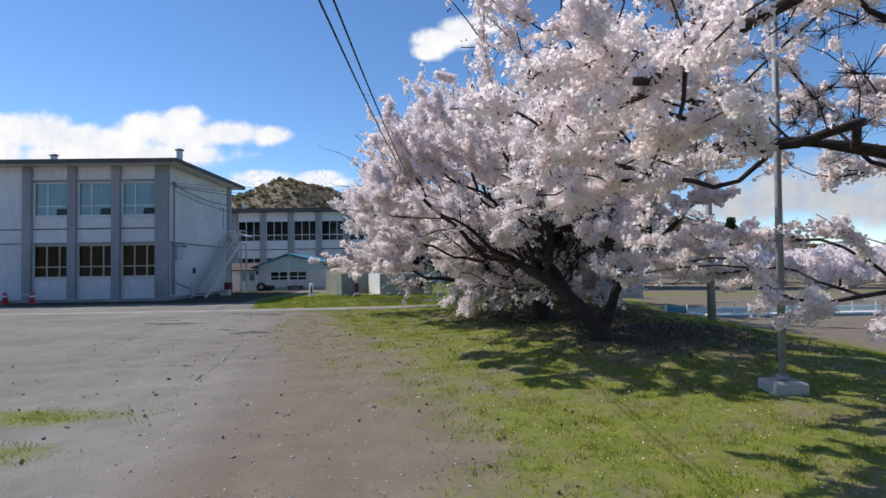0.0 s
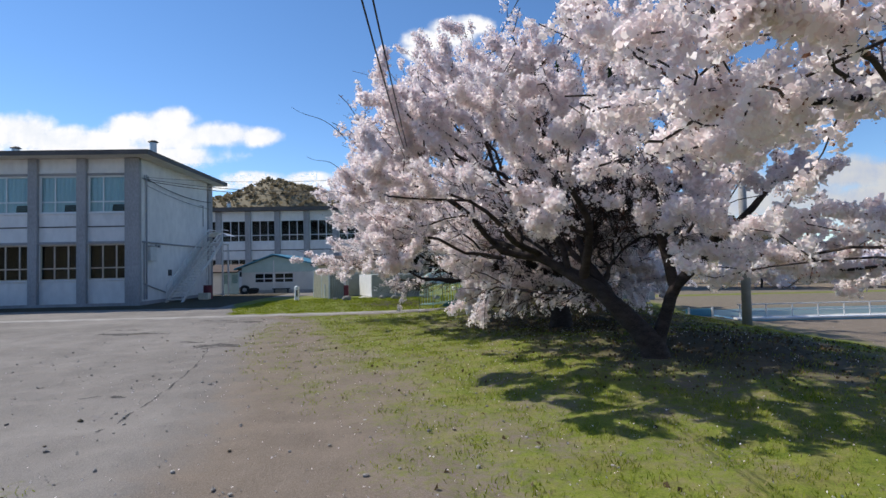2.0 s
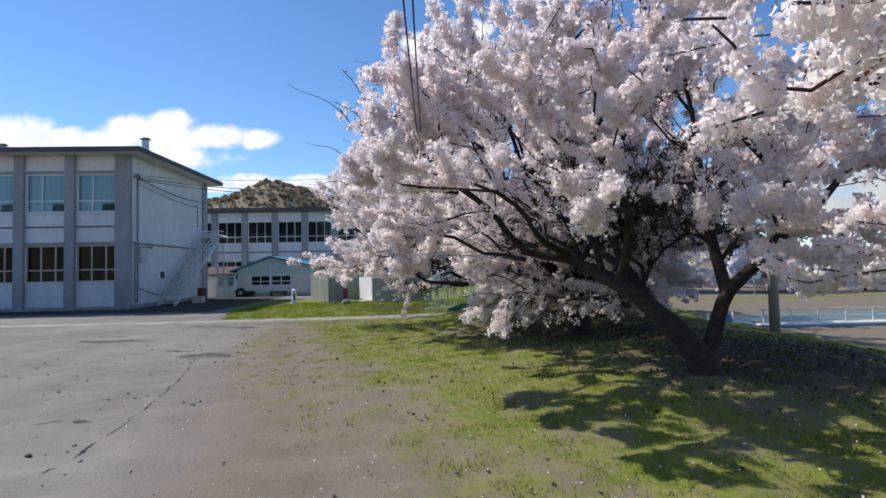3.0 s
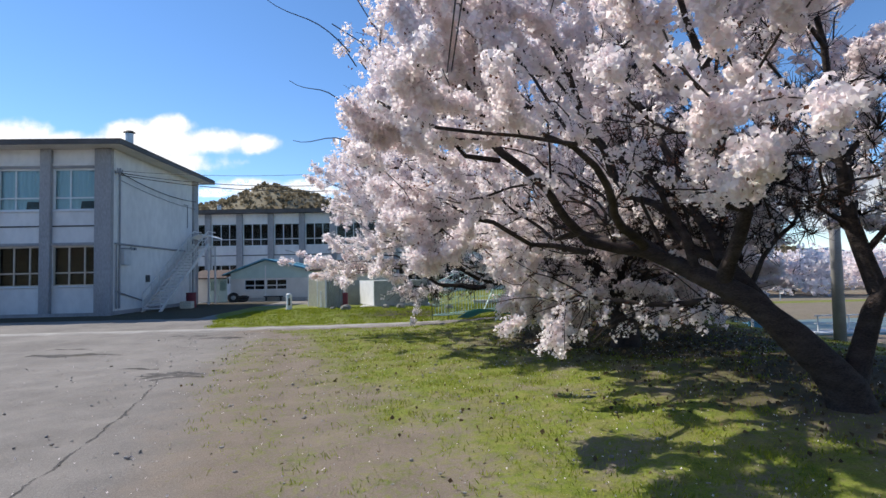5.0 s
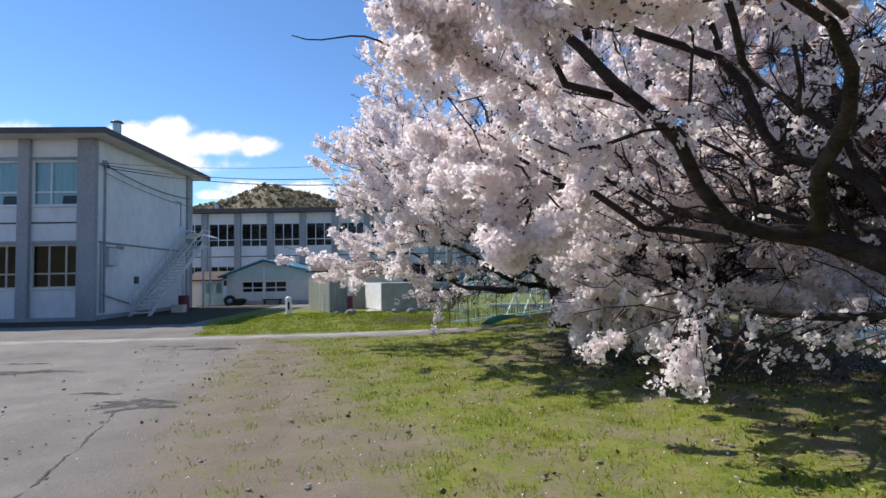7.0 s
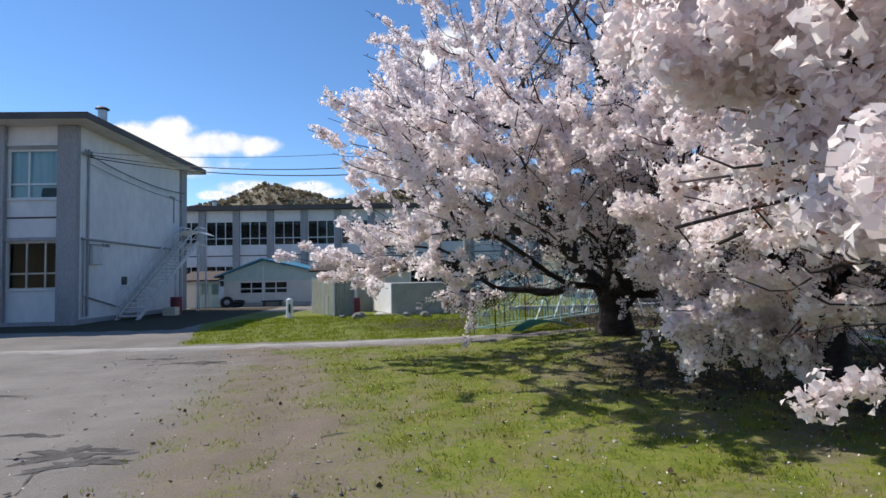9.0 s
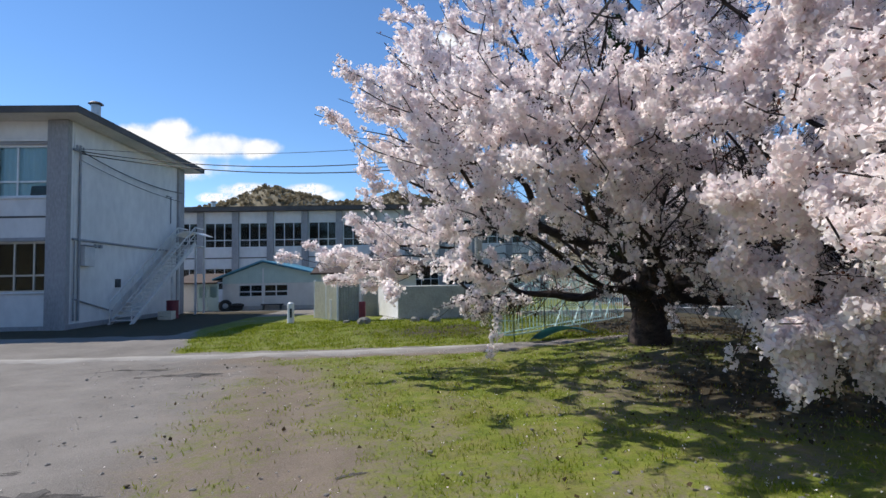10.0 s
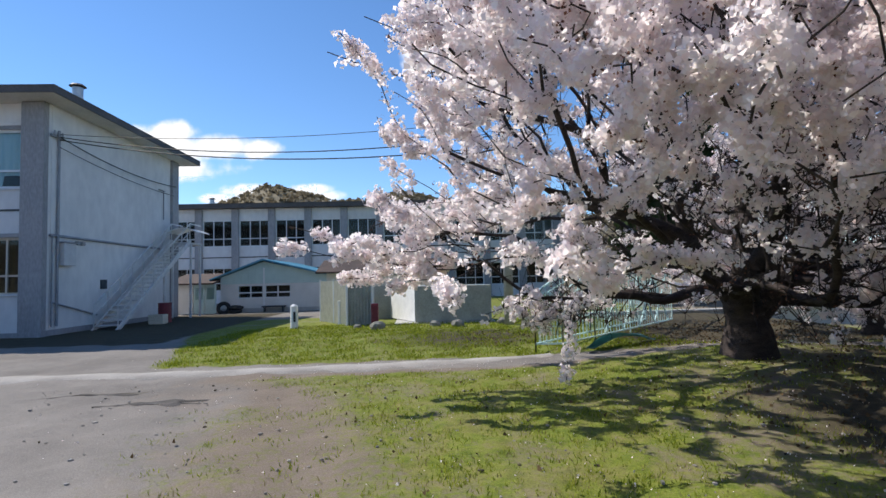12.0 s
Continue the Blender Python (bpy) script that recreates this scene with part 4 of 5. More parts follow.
B2 = (2.25, 23.3, gz_at(2.25, 23.3) - 0.15)
cherry("cherry_tree", 12, B2, [
    [B2, (2.2, 23.3, 0.7), (2.1, 23.3, 1.1)],
    [(2.1, 23.3, 1.1), (1.3, 23.2, 2.1), (0.2, 23.0, 2.6), (-1.4, 22.8, 3.0), (-2.8, 22.6, 3.6)],
    [(1.3, 23.2, 2.1), (0.9, 23.0, 3.6), (0.2, 22.8, 5.2), (-0.6, 22.5, 6.4)],
    [(2.1, 23.3, 1.1), (2.3, 23.1, 2.6), (2.2, 22.9, 4.4), (2.0, 22.6, 6.2)],
    [(2.2, 23.3, 0.7), (3.2, 23.2, 1.9), (4.6, 23.0, 2.9), (6.2, 22.8, 3.8)],
    [(2.1, 23.3, 1.1), (2.0, 22.0, 2.3), (1.2, 20.6, 3.2), (0.2, 19.8, 3.8), (-0.9, 19.4, 4.0), (-2.3, 19.9, 4.3)],
    [(2.3, 23.1, 2.6), (2.7, 24.9, 3.6), (3.0, 26.6, 4.4)],
], (1.7, 22.8, 2.5), (5.6, 5.0, 6.2), 1.9, 0.5, 2000, 33000, 0.36,
    "broad cherry tree in full blossom beside the path", core=(((2.4, 23.4, 2.7), (3.9, 3.4, 1.7), 800), ((5.0, 22.6, 2.3), (2.8, 3.2, 1.8), 600)), extra=(((-1.1, 22.5, 1.0), (0.4, 0.4, 0.18), 60), ((-0.3, 23.0, 1.3), (0.5, 0.4, 0.2), 50), ((-3.6, 22.6, 2.0), (0.4, 0.5, 0.18), 45), ((-2.0, 22.4, 5.4), (0.6, 0.9, 0.7), 80), ((-0.7, 22.2, 7.0), (1.0, 1.0, 0.8), 130), ((1.6, 21.0, 7.2), (1.2, 1.2, 0.7), 120), ((-0.5, 18.9, 3.7), (0.6, 0.5, 0.4), 130), ((-1.4, 19.5, 4.1), (0.6, 0.4, 0.3), 120), ((-2.5, 19.8, 4.3), (0.45, 0.4, 0.25), 70), ((0.4, 19.6, 2.9), (0.6, 0.5, 0.4), 110), ((0.9, 19.8, 2.5), (0.8, 0.5, 0.45), 130), ((1.7, 20.6, 2.0), (0.9, 0.5, 0.4), 130), ((2.0, 21.4, 1.6), (0.9, 0.5, 0.3), 100), ((-2.0, 20.8, 4.2), (0.9, 0.6, 0.45), 150), ((-1.2, 18.1, 3.0), (0.6, 0.4, 0.35), 120), ((-0.3, 17.9, 3.5), (0.5, 0.5, 0.45), 120), ((-1.9, 18.7, 3.6), (0.5, 0.4, 0.3), 90), ((5.2, 22.4, 1.2), (1.3, 1.2, 0.5), 220), ((5.0, 20.6, 1.3), (1.2, 0.8, 0.5), 180)),
    edge=((15, 17, 19, 21, 23, 26, 30), (-2.4, -2.6, -3.0, -3.5, -3.8, -4.2, -4.2)), bare=(((-9.0, 15.0, 4.4), (-3.1, 30.0, 12.0)),),
    shoots=(((-2.5, 19.0, 3.15), (-3.15, 18.4, 3.3)),))

B0 = (8.3, 7.6, gz_at(8.3, 7.6) - 0.1)
cherry("cherry_tree", 13, B0, [
    [B0, (8.2, 7.6, 0.8), (8.0, 7.6, 1.5)],
    [(8.0, 7.6, 1.5), (6.7, 7.0, 3.6), (4.7, 6.2, 4.7), (3.4, 5.7, 4.25), (1.97, 5.5, 3.5), (1.36, 5.35, 3.02), (0.75, 5.6, 2.72)],
    [(3.4, 5.7, 4.25), (2.9, 6.6, 3.6), (2.4, 7.2, 3.1), (1.6, 7.4, 2.8)],
    [(8.0, 7.6, 1.5), (6.6, 7.9, 2.7), (5.2, 8.3, 3.3), (4.2, 8.6, 3.4), (3.3, 9.3, 2.9)],
    [(8.0, 7.6, 1.5), (7.6, 7.9, 3.2), (6.2, 8.4, 4.8), (4.8, 8.6, 5.6)],
    [(6.7, 7.0, 3.6), (5.4, 6.0, 4.3), (4.2, 5.0, 4.6)],
    [(8.2, 7.6, 0.8), (8.6, 8.6, 2.2), (8.0, 10.2, 3.2), (7.4, 11.2, 3.6)],
], (4.9, 7.2, 4.5), (4.8, 3.2, 2.2), 3.2, 0.8, 1000, 15000, 0.17,
    "cherry tree in blossom reaching over the lamp pole", extra=(((6.2, 9.4, 1.9), (0.6, 0.7, 0.45), 12), ((4.6, 8.2, 1.2), (0.35, 0.4, 0.3), 7), ((5.4, 8.4, 1.5), (0.5, 0.4, 0.4), 9), ((1.3, 5.6, 3.1), (0.4, 0.5, 0.3), 60), ((0.6, 5.0, 3.0), (0.25, 0.4, 0.2), 40), ((1.2, 7.0, 2.85), (0.35, 0.4, 0.25), 50), ((2.6, 7.2, 3.2), (0.5, 0.5, 0.3), 60), ((3.3, 9.7, 1.9), (0.5, 0.4, 0.2), 40), ((4.6, 10.2, 2.0), (0.5, 0.5, 0.3), 40)))

B3 = (8.2, 27.6, gz_at(8.2, 27.6) - 0.1)
cherry("cherry_tree", 14, B3, [
    [B3, (8.2, 27.6, 0.6), (8.1, 27.5, 1.2)],
    [(8.1, 27.5, 1.2), (6.8, 27.0, 2.3), (5.4, 26.5, 3.0)],
    [(8.1, 27.5, 1.2), (8.4, 26.6, 2.8), (8.2, 25.6, 4.2)],
    [(8.2, 27.6, 0.6), (9.0, 28.2, 2.2), (9.8, 28.8, 3.4)],
], (7.6, 27.2, 2.4), (4.2, 3.9, 3.6), 1.3, 0.7, 800, 10000, 0.28,
    "cherry tree in blossom behind the others", core=(((7.4, 27.2, 1.7), (3.6, 3.0, 1.2), 450),), tuft=0.085)


# ---- poles, wires and yard things ----
def sagging(name, mat, a, b, sag, r, label, steps=24, category="cable"):
    a, b = np.array(a, float), np.array(b, float)
    f = np.linspace(0, 1, steps + 1)[:, None]
    pts = a + (b - a) * f
    pts[:, 2] -= (4 * sag * f * (1 - f))[:, 0]
    mid = pts.mean(axis=0)
    ob = put(name, tube_mesh(name, [(pts - mid, np.full(len(pts), r))], lambda k: 6), mat)
    ob.location = mid
    return tagged(ob, label, category)


def lamp_pole():
    z = gz_at(4.55, 8.86)
    p = thing("pole", pose(4.55, 8.86, z, 0, 0.6, 0), "slender grey steel pole standing in a concrete block", "pole")
    bm = bmesh.new()
    rod(bm, (0, 0, 0.16), (0, 0, 5.6), 0.050, 0.040, 14)
    part("shaft", bm, M_PIPE, p, smooth=True)
    boxes("footing", M_CONC, p, [(-0.24, 0.24, -0.2, 0.2, -0.05, 0.15)], 0.025, "weathered pale concrete footing block")
    bm = bmesh.new()
    rod(bm, (0, 0, 0.17), (0, 0, 0.23), 0.085, 0.075, 14)
    part("collar", bm, M_UPOLE, p)
    return p


lamp_pole()


def utility_pole(x, y, h, label, r=0.15):
    p = thing("utility_pole", (x, y, gz_at(x, y) - 0.05), label, "utility pole", "utility poles")
    bm = bmesh.new()
    rod(bm, (0, 0, 0), (0, 0, h), r, r * 0.72, 14)
    part("shaft", bm, M_UPOLE, p, smooth=True)
    bm = bmesh.new()
    bar(bm, (-0.7, 0, h - 0.4), (0.7, 0, h - 0.4), 0.08)
    part("crossarm", bm, M_METAL, p)
    for k in (-0.6, 0.0, 0.6):
        bm = bmesh.new()
        rod(bm, (k, 0, h - 0.36), (k, 0, h - 0.18), 0.05, 0.03, 8)
        part("insulator", bm, M_WHITE, p)
    return p


utility_pole(10.15, 21.1, 6.4, "grey concrete utility pole beside the pool")
utility_pole(-0.3, 31.2, 6.9, "grey concrete utility pole behind the cherry tree")
utility_pole(-0.9, -15.0, 6.0, "grey concrete utility pole by the yard entrance")
for dx, dz in ((-0.20, 0.0), (-0.08, 0.08)):
    sagging("overhead_cable", M_CABLE, (-1.0 + dx, -15.0, 4.9 + dz), (-0.42, 31.1, 6.3), 2.12, 0.007, "black overhead service cable above the yard")
sagging("overhead_cable", M_CABLE, (2.7, -15.0, 5.6), (-0.3, 31.2, 6.5), 0.55, 0.008, "thin black overhead wire above the yard")
for z0, z1, sag, r in ((7.05, 6.6, 0.35, 0.010), (6.95, 6.1, 0.55, 0.018), (6.85, 5.75, 0.55, 0.020)):
    sagging("service_cable", M_CABLE, (-15.63, 33.9, z0), (-0.35, 31.2, z1), sag, r, "black service cable from the wall bracket")
sagging("service_cable", M_CABLE, (-15.65, 33.9, 6.6), (-15.6, 42.4, 6.2), 0.15, 0.014, "thin cable slung along the end wall")
sagging("service_cable", M_CABLE, (-15.65, 34.0, 6.95), (-15.6, 42.6, 6.7), 0.25, 0.022, "thick black cable slung along the end wall")


def cone(x, y):
    c = thing("traffic_post", (x, y, gz_at(x, y)), "short faded red plastic barrier post", "post", "barrier posts")
    bm = bmesh.new()
    rod(bm, (0, 0, 0.06), (0, 0, 0.66), 0.15, 0.10, 14)
    part("body", bm, M_RED, c, smooth=True)
    boxes("foot", M_RED, c, [(-0.2, 0.2, -0.2, 0.2, 0, 0.06)], 0.015)
    bm = bmesh.new()
    rod(bm, (0, 0, 0.40), (0, 0, 0.50), 0.131, 0.122, 14)
    part("band", bm, M_WHITE, c, "pale reflective band")
    return c


cone(-24.4, 32.3)
cone(-22.6, 31.9)
sagging("rope", M_WHITE, (-24.3, 32.3, 0.62), (-22.7, 31.9, 0.62), 0.10, 0.02, "white rope between two barrier posts", category="rope")
sagging("rope", M_WHITE, (-27.5, 32.6, 0.62), (-24.5, 32.3, 0.62), 0.08, 0.02, "white rope tied to a barrier post", category="rope")


def yard_path():
    """A pale strip of worn concrete and gravel across the yard."""
    bm = bmesh.new()
    last = None
    n = 150
    for i in range(n + 1):
        x = -45 + 44.6 * i / n
        bend = 0.012 * max(0.0, x + 8) ** 2
        wob = 0.06 * math.sin(i * 0.9) + 0.05 * math.sin(i * 2.3)
        y0, y1 = 24.62 + bend + wob, 25.12 + bend * 1.2 + 0.06 * math.sin(i * 1.3 + 1)
        if x > -3:
            y0, y1 = y0 + (x + 3) * 0.06, y1 - (x + 3) * 0.10
        row = [bm.verts.new((x, y, gz_at(x, y) + dz)) for y, dz in ((y0 - 0.06, -0.02), (y0, 0.022), ((y0 + y1) / 2, 0.035), (y1, 0.022), (y1 + 0.06, -0.02))]
        if last:
            for k in range(4):
                bm.faces.new((last[k], row[k], row[k + 1], last[k + 1]))
        last = row
    ob = part("path", bm, M_PATH, None, "pale worn concrete path crossing the yard", smooth=True)
    return tagged(ob, "", "path", "", "structure")


M_PATH = material("pale_worn_path", (0.26, 0.243, 0.217), (0.41, 0.385, 0.35), 0.95, 1.6, 40, 0.3)
yard_path()


def corrugated(name, mat, parent, a, b, z0, z1, depth=0.018, pitch=0.09, label=""):
    """A corrugated sheet standing from a to b in plan."""
    a, b = Vector((*a, 0)), Vector((*b, 0))
    n = max(4, int((b - a).length / pitch) * 4)
    side = Vector((-(b - a).y, (b - a).x, 0)).normalized()
    bm = bmesh.new()
    last = None
    for i in range(n + 1):
        p = a + (b - a) * i / n + side * depth * math.sin(i * math.pi / 2)
        q = p + side * 0.012
        row = [bm.verts.new((v.x, v.y, z)) for v in (p, q) for z in (z0, z1)]
        if last:
            for c, d in ((0, 1), (2, 3), (1, 3), (0, 2)):
                bm.faces.new((last[c], row[c], row[d], last[d]))
        last = row
    return part(name, bm, mat, parent, label)


# enclosure cream made lighter and warmer to paint sun on one side
M_SUNLIT_SHEET = material("sunlit_cream_sheet", (0.64, 0.57, 0.42), (0.80, 0.73, 0.57), 0.6, 5, 40, 0.1)


def bin_store():
    """The sheet-metal enclosure by the bank."""
    z = gz_at(-5, 33)
    s = thing("enclosure", (0, 0, 0), "open enclosure of weathered cream corrugated sheet", "enclosure")
    corrugated("panel", M_SUNLIT_SHEET, s, (-5.45, 32.6), (-6.85, 35.5), z - 0.1, 1.64, label="cream sheet panel with sunlight put into its colour")
    # front side coloured grey in place of shade
    corrugated("panel", M_TANK, s, (-4.65, 32.7), (-5.45, 32.6), z - 0.1, 1.62, label="sheet panel with its shade put into the grey colour")
    corrugated("panel", M_CORR, s, (-6.85, 35.5), (-4.9, 36.2), z - 0.1, 1.6)
    for x, y in ((-5.45, 32.56), (-6.87, 35.5), (-4.62, 32.66), (-6.1, 33.9)):
        boxes("post", M_WHITE, s, [(x - 0.035, x + 0.035, y - 0.035, y + 0.035, z - 0.15, 1.7)], 0.005)
    boxes("post", M_WHITE, s, [(-5.86, -5.78, 33.2, 33.28, z - 0.1, 0.95)], 0.005, "pale short timber post")
    e = thing("red_cabinet", (-4.52, 32.35, z), "dark red steel hose cabinet on a post", "cabinet")
    boxes("body", M_DARKRED, e, [(-0.12, 0.12, -0.10, 0.10, 0.08, 0.72)], 0.02)
    boxes("door", M_DARKRED, e, [(-0.095, 0.095, -0.115, -0.102, 0.14, 0.66)], 0.004)
    boxes("foot", M_TANK, e, [(-0.10, 0.10, -0.08, 0.08, -0.05, 0.08)])
    t = thing("steel_container", (0, 0, 0), "grey-green steel storage container with a pale end", "container")
    bm = bmesh.new()
    plan = [(-3.18, 32.62), (-0.65, 32.62), (-1.6, 35.0), (-4.13, 35.0)]
    lo, hi = [bm.verts.new((x, y, z + 0.04)) for x, y in plan], [bm.verts.new((x, y, 1.40)) for x, y in plan]
    bm.faces.new(lo[::-1])
    bm.faces.new(hi)
    for k in range(4):
        bm.faces.new((lo[k], lo[(k + 1) % 4], hi[(k + 1) % 4], hi[k]))
    bmesh.ops.bevel(bm, geom=bm.edges[:], offset=0.02, segments=1, affect="EDGES")
    part("body", bm, M_TANK, t)
    # sun on the container's end is put in as a white panel
    bm = bmesh.new()
    bar(bm, (-3.215, 32.66, (z + 1.44) / 2), (-4.125, 34.96, (z + 1.44) / 2), 0.02, 1.32 - z)
    part("end_panel", bm, M_WHITE, t, "end panel coloured white to imitate its sunlit face")
    boxes("rib", M_TANK, t, [(-2.14, -2.08, 32.59, 32.618, z + 0.05, 1.38)])
    boxes("rib", M_TANK, t, [(-0.74, -0.68, 32.59, 32.618, z + 0.05, 1.38)])
    boxes("plinth", M_CONC, t, [(-3.9, -0.55, 32.5, 35.1, z - 0.15, z + 0.038)])
    # plain sheet between the two
    w = thing("sheet_fence", (0, 0, 0), "shaded grey sheet fence between the stores", "fence")
    boxes("panel", M_TANK, w, [(-4.85, -4.12, 35.3, 35.35, z - 0.1, 1.42)])
    for x in (-4.84, -4.2):
        boxes("post", M_METAL, w, [(x, x + 0.05, 35.23, 35.295, z - 0.1, 1.5)])


bin_store()


def rubble(x, y, s, seed):
    rng = random.Random(seed)
    bm = bmesh.new()
    bmesh.ops.create_icosphere(bm, subdivisions=2, radius=s)
    for v in bm.verts:
        v.co *= rng.uniform(0.75, 1.15)
        v.co.z *= 0.7
    ob = part("stone_block", bm, M_CONC2, None, "rough grey stone block on the grass bank")
    ob.location = (x, y, gz_at(x, y) + s * 0.3)
    tagged(ob, "", "stone", "stone blocks on the bank")


M_CONC2 = material("mossy_stone", (0.12, 0.12, 0.10), (0.28, 0.27, 0.24), 0.95, 4, 30, 0.5)
for i, (x, y, s) in enumerate(((-4.35, 31.2, 0.24), (-2.6, 31.5, 0.18), (-1.9, 31.2, 0.22), (-0.4, 31.8, 0.2), (-5.0, 31.6, 0.13), (0.2, 30.4, 0.18))):
    rubble(x, y, s, i)


def storage_shed():
    s = thing("shed", (0, 0, 0), "low storage shed with a rusty brown roof", "shed")
    boxes("wall", M_CREAM, s, [(-7.3, -2.6, 39.2, 39.35, -0.1, 2.0), (-7.3, -7.15, 39.35, 42.6, -0.1, 2.2), (-2.75, -2.6, 39.35, 42.6, -0.1, 2.2), (-7.15, -2.75, 42.45, 42.6, -0.1, 2.5)])
    bm = bmesh.new()
    prism(bm, [(38.7, 1.98), (40.9, 2.55), (43.0, 2.0), (43.0, 2.08), (40.9, 2.66), (38.7, 2.06)], "x", -7.7, -2.2)
    part("roof", bm, M_RUST, s, "rusty brown sheet roof")


storage_shed()


def bollard():
    b = thing("bollard", (-7.16, 32.5, gz_at(-7.16, 32.5)), "short white post with a dark mark", "post")
    bm = bmesh.new()
    rod(bm, (0, 0, -0.02), (0, 0, 0.72), 0.13, 0.12, 14)
    rod(bm, (0, 0, 0.72), (0, 0, 0.78), 0.12, 0.05, 14)
    part("body", bm, M_WHITE, b)
    boxes("mark", M_CABLE, b, [(0.0, 0.07, -0.136, -0.122, 0.22, 0.55)])


bollard()


def tyre(x, y, z, rx, rz):
    bm = bmesh.new()
    R, r, n, k = 0.27, 0.11, 20, 8
    ring = [[bm.verts.new(((R + r * math.cos(b)) * math.cos(a), (R + r * math.cos(b)) * math.sin(a), r * math.sin(b) * 0.9)) for b in (2 * math.pi * j / k for j in range(k))] for a in (2 * math.pi * i / n for i in range(n))]
    for i in range(n):
        for j in range(k):
            bm.faces.new((ring[i][j], ring[(i + 1) % n][j], ring[(i + 1) % n][(j + 1) % k], ring[i][(j + 1) % k]))
    ob = part("tyre", bm, M_TYRE, None, "old black tyre leaning by the annexe", smooth=True)
    ob.matrix_world = pose(x, y, z, rx, 0, rz)
    tagged(ob, "", "tyre", "old tyres")


tyre(-13.9, 44.6, 0.30, 72, 15)
tyre(-13.3, 44.7, 0.12, 8, 0)
tyre(-13.25, 44.75, 0.31, 5, 40)


def teal_cage():
    """A teal tubular cage with barred sides and a pitched end."""
    s = thing("steel_cage", (0, 0, 0), "teal painted tubular steel cage with barred sides", "cage")
    z = 0.05
    A, B, C, D = Vector((-0.62, 26.0, 0)), Vector((-0.05, 25.95, 0)), Vector((4.7, 31.0, 0)), Vector((4.0, 31.3, 0))

    def panel(p, q, t0, t1, name, step):
        g = thing(name, (0, 0, 0), "", "")
        g.parent = s
        n = max(2, int((q - p).length / step))
        for lo, hi in ((0.22, 0.22), (t0 * 0.45, t1 * 0.45), (t0 * 0.6, t1 * 0.6), (t0 * 0.75, t1 * 0.75), (t0 * 0.88, t1 * 0.88), (t0, t1)):
            bm = bmesh.new()
            bar(bm, p + Vector((0, 0, lo)), q + Vector((0, 0, hi)), 0.035 if lo in (0.22, t0) else 0.014)
            part("rail", bm, M_TEAL, g)
        for i in range(n + 1):
            f = i / n
            c = p + (q - p) * f
            bm = bmesh.new()
            heavy = i in (0, n) or i % 12 == 0
            bar(bm, c + Vector((0, 0, -0.1 if heavy else 0.22)), c + Vector((0, 0, t0 + (t1 - t0) * f)), 0.026 if heavy else 0.012)
            part("post" if heavy else "bar", bm, M_TEAL, g)

    mid = B + (C - B) * 0.22
    panel(A, B, 1.28, 1.27, "end_panel", 0.11)
    panel(B, mid, 1.27, 1.72, "side_panel", 0.17)
    panel(mid, C, 1.72, 1.62, "side_panel", 0.17)
    panel(A, A + (D - A) * 0.22, 1.28, 1.72, "side_panel", 0.17)
    panel(A + (D - A) * 0.22, D, 1.72, 1.62, "side_panel", 0.2)
    for f in (0.0, 0.22, 0.45, 0.7, 1.0):
        h = 1.27 + (0.45 if f > 0.1 else 0)
        bm = bmesh.new()
        bar(bm, A + (D - A) * f + Vector((0, 0, h)), B + (C - B) * f + Vector((0, 0, h)), 0.04)
        part("cross_rail", bm, M_TEAL, s)
    for f, g in ((0.30, 0.46), (0.46, 0.62), (0.62, 0.78), (0.78, 0.94)):
        for lo, hi in ((0.25, 1.62), (1.62, 0.25)):
            bm = bmesh.new()
            bar(bm, B + (C - B) * f + Vector((0, 0, lo)), B + (C - B) * g + Vector((0, 0, hi)), 0.032)
            part("brace", bm, M_TEAL, s)
    # pitched bars over the top
    for k in range(12):
        f = 0.22 + 0.78 * k / 11
        a, b = A + (D - A) * f, B + (C - B) * f
        m = (a + b) / 2 + Vector((0, 0, 1.98))
        bm = bmesh.new()
        bar(bm, a + Vector((0, 0, 1.68)), m, 0.024)
        bar(bm, b + Vector((0, 0, 1.68)), m, 0.024)
        part("roof_bar", bm, M_TEAL, s)
    bm = bmesh.new()
    bar(bm, (A + B) / 2 + (D - A) * 0.22 + Vector((0, 0, 1.98)), (C + D) / 2 + Vector((0, 0, 1.98)), 0.035)
    part("ridge", bm, M_TEAL, s)
    # sheet spread beside it
    bm = bmesh.new()
    n, m = 14, 6
    grid = []
    for i in range(n + 1):
        row = []
        for j in range(m + 1):
            u, v = i / n, j / m
            x, y = 0.18 + 1.9 * u + 0.5 * v, 25.35 + 1.3 * u + 0.75 * v
            lift = 0.05 + 1.15 * u * (1 - u) * (1 - 0.6 * v) + 0.03 * math.sin(7 * u + 5 * v)
            row.append(bm.verts.new((x, y, gz_at(x, y) + lift)))
        grid.append(row)
    for i in range(n):
        for j in range(m):
            bm.faces.new((grid[i][j], grid[i + 1][j], grid[i + 1][j + 1], grid[i][j + 1]))
    ext = bmesh.ops.solidify(bm, geom=bm.faces[:], thickness=0.012)
    t = part("tarpaulin", bm, M_TARP, None, "crumpled blue-green tarpaulin on the grass", smooth=True)
    tagged(t, "", "tarpaulin")


teal_cage()


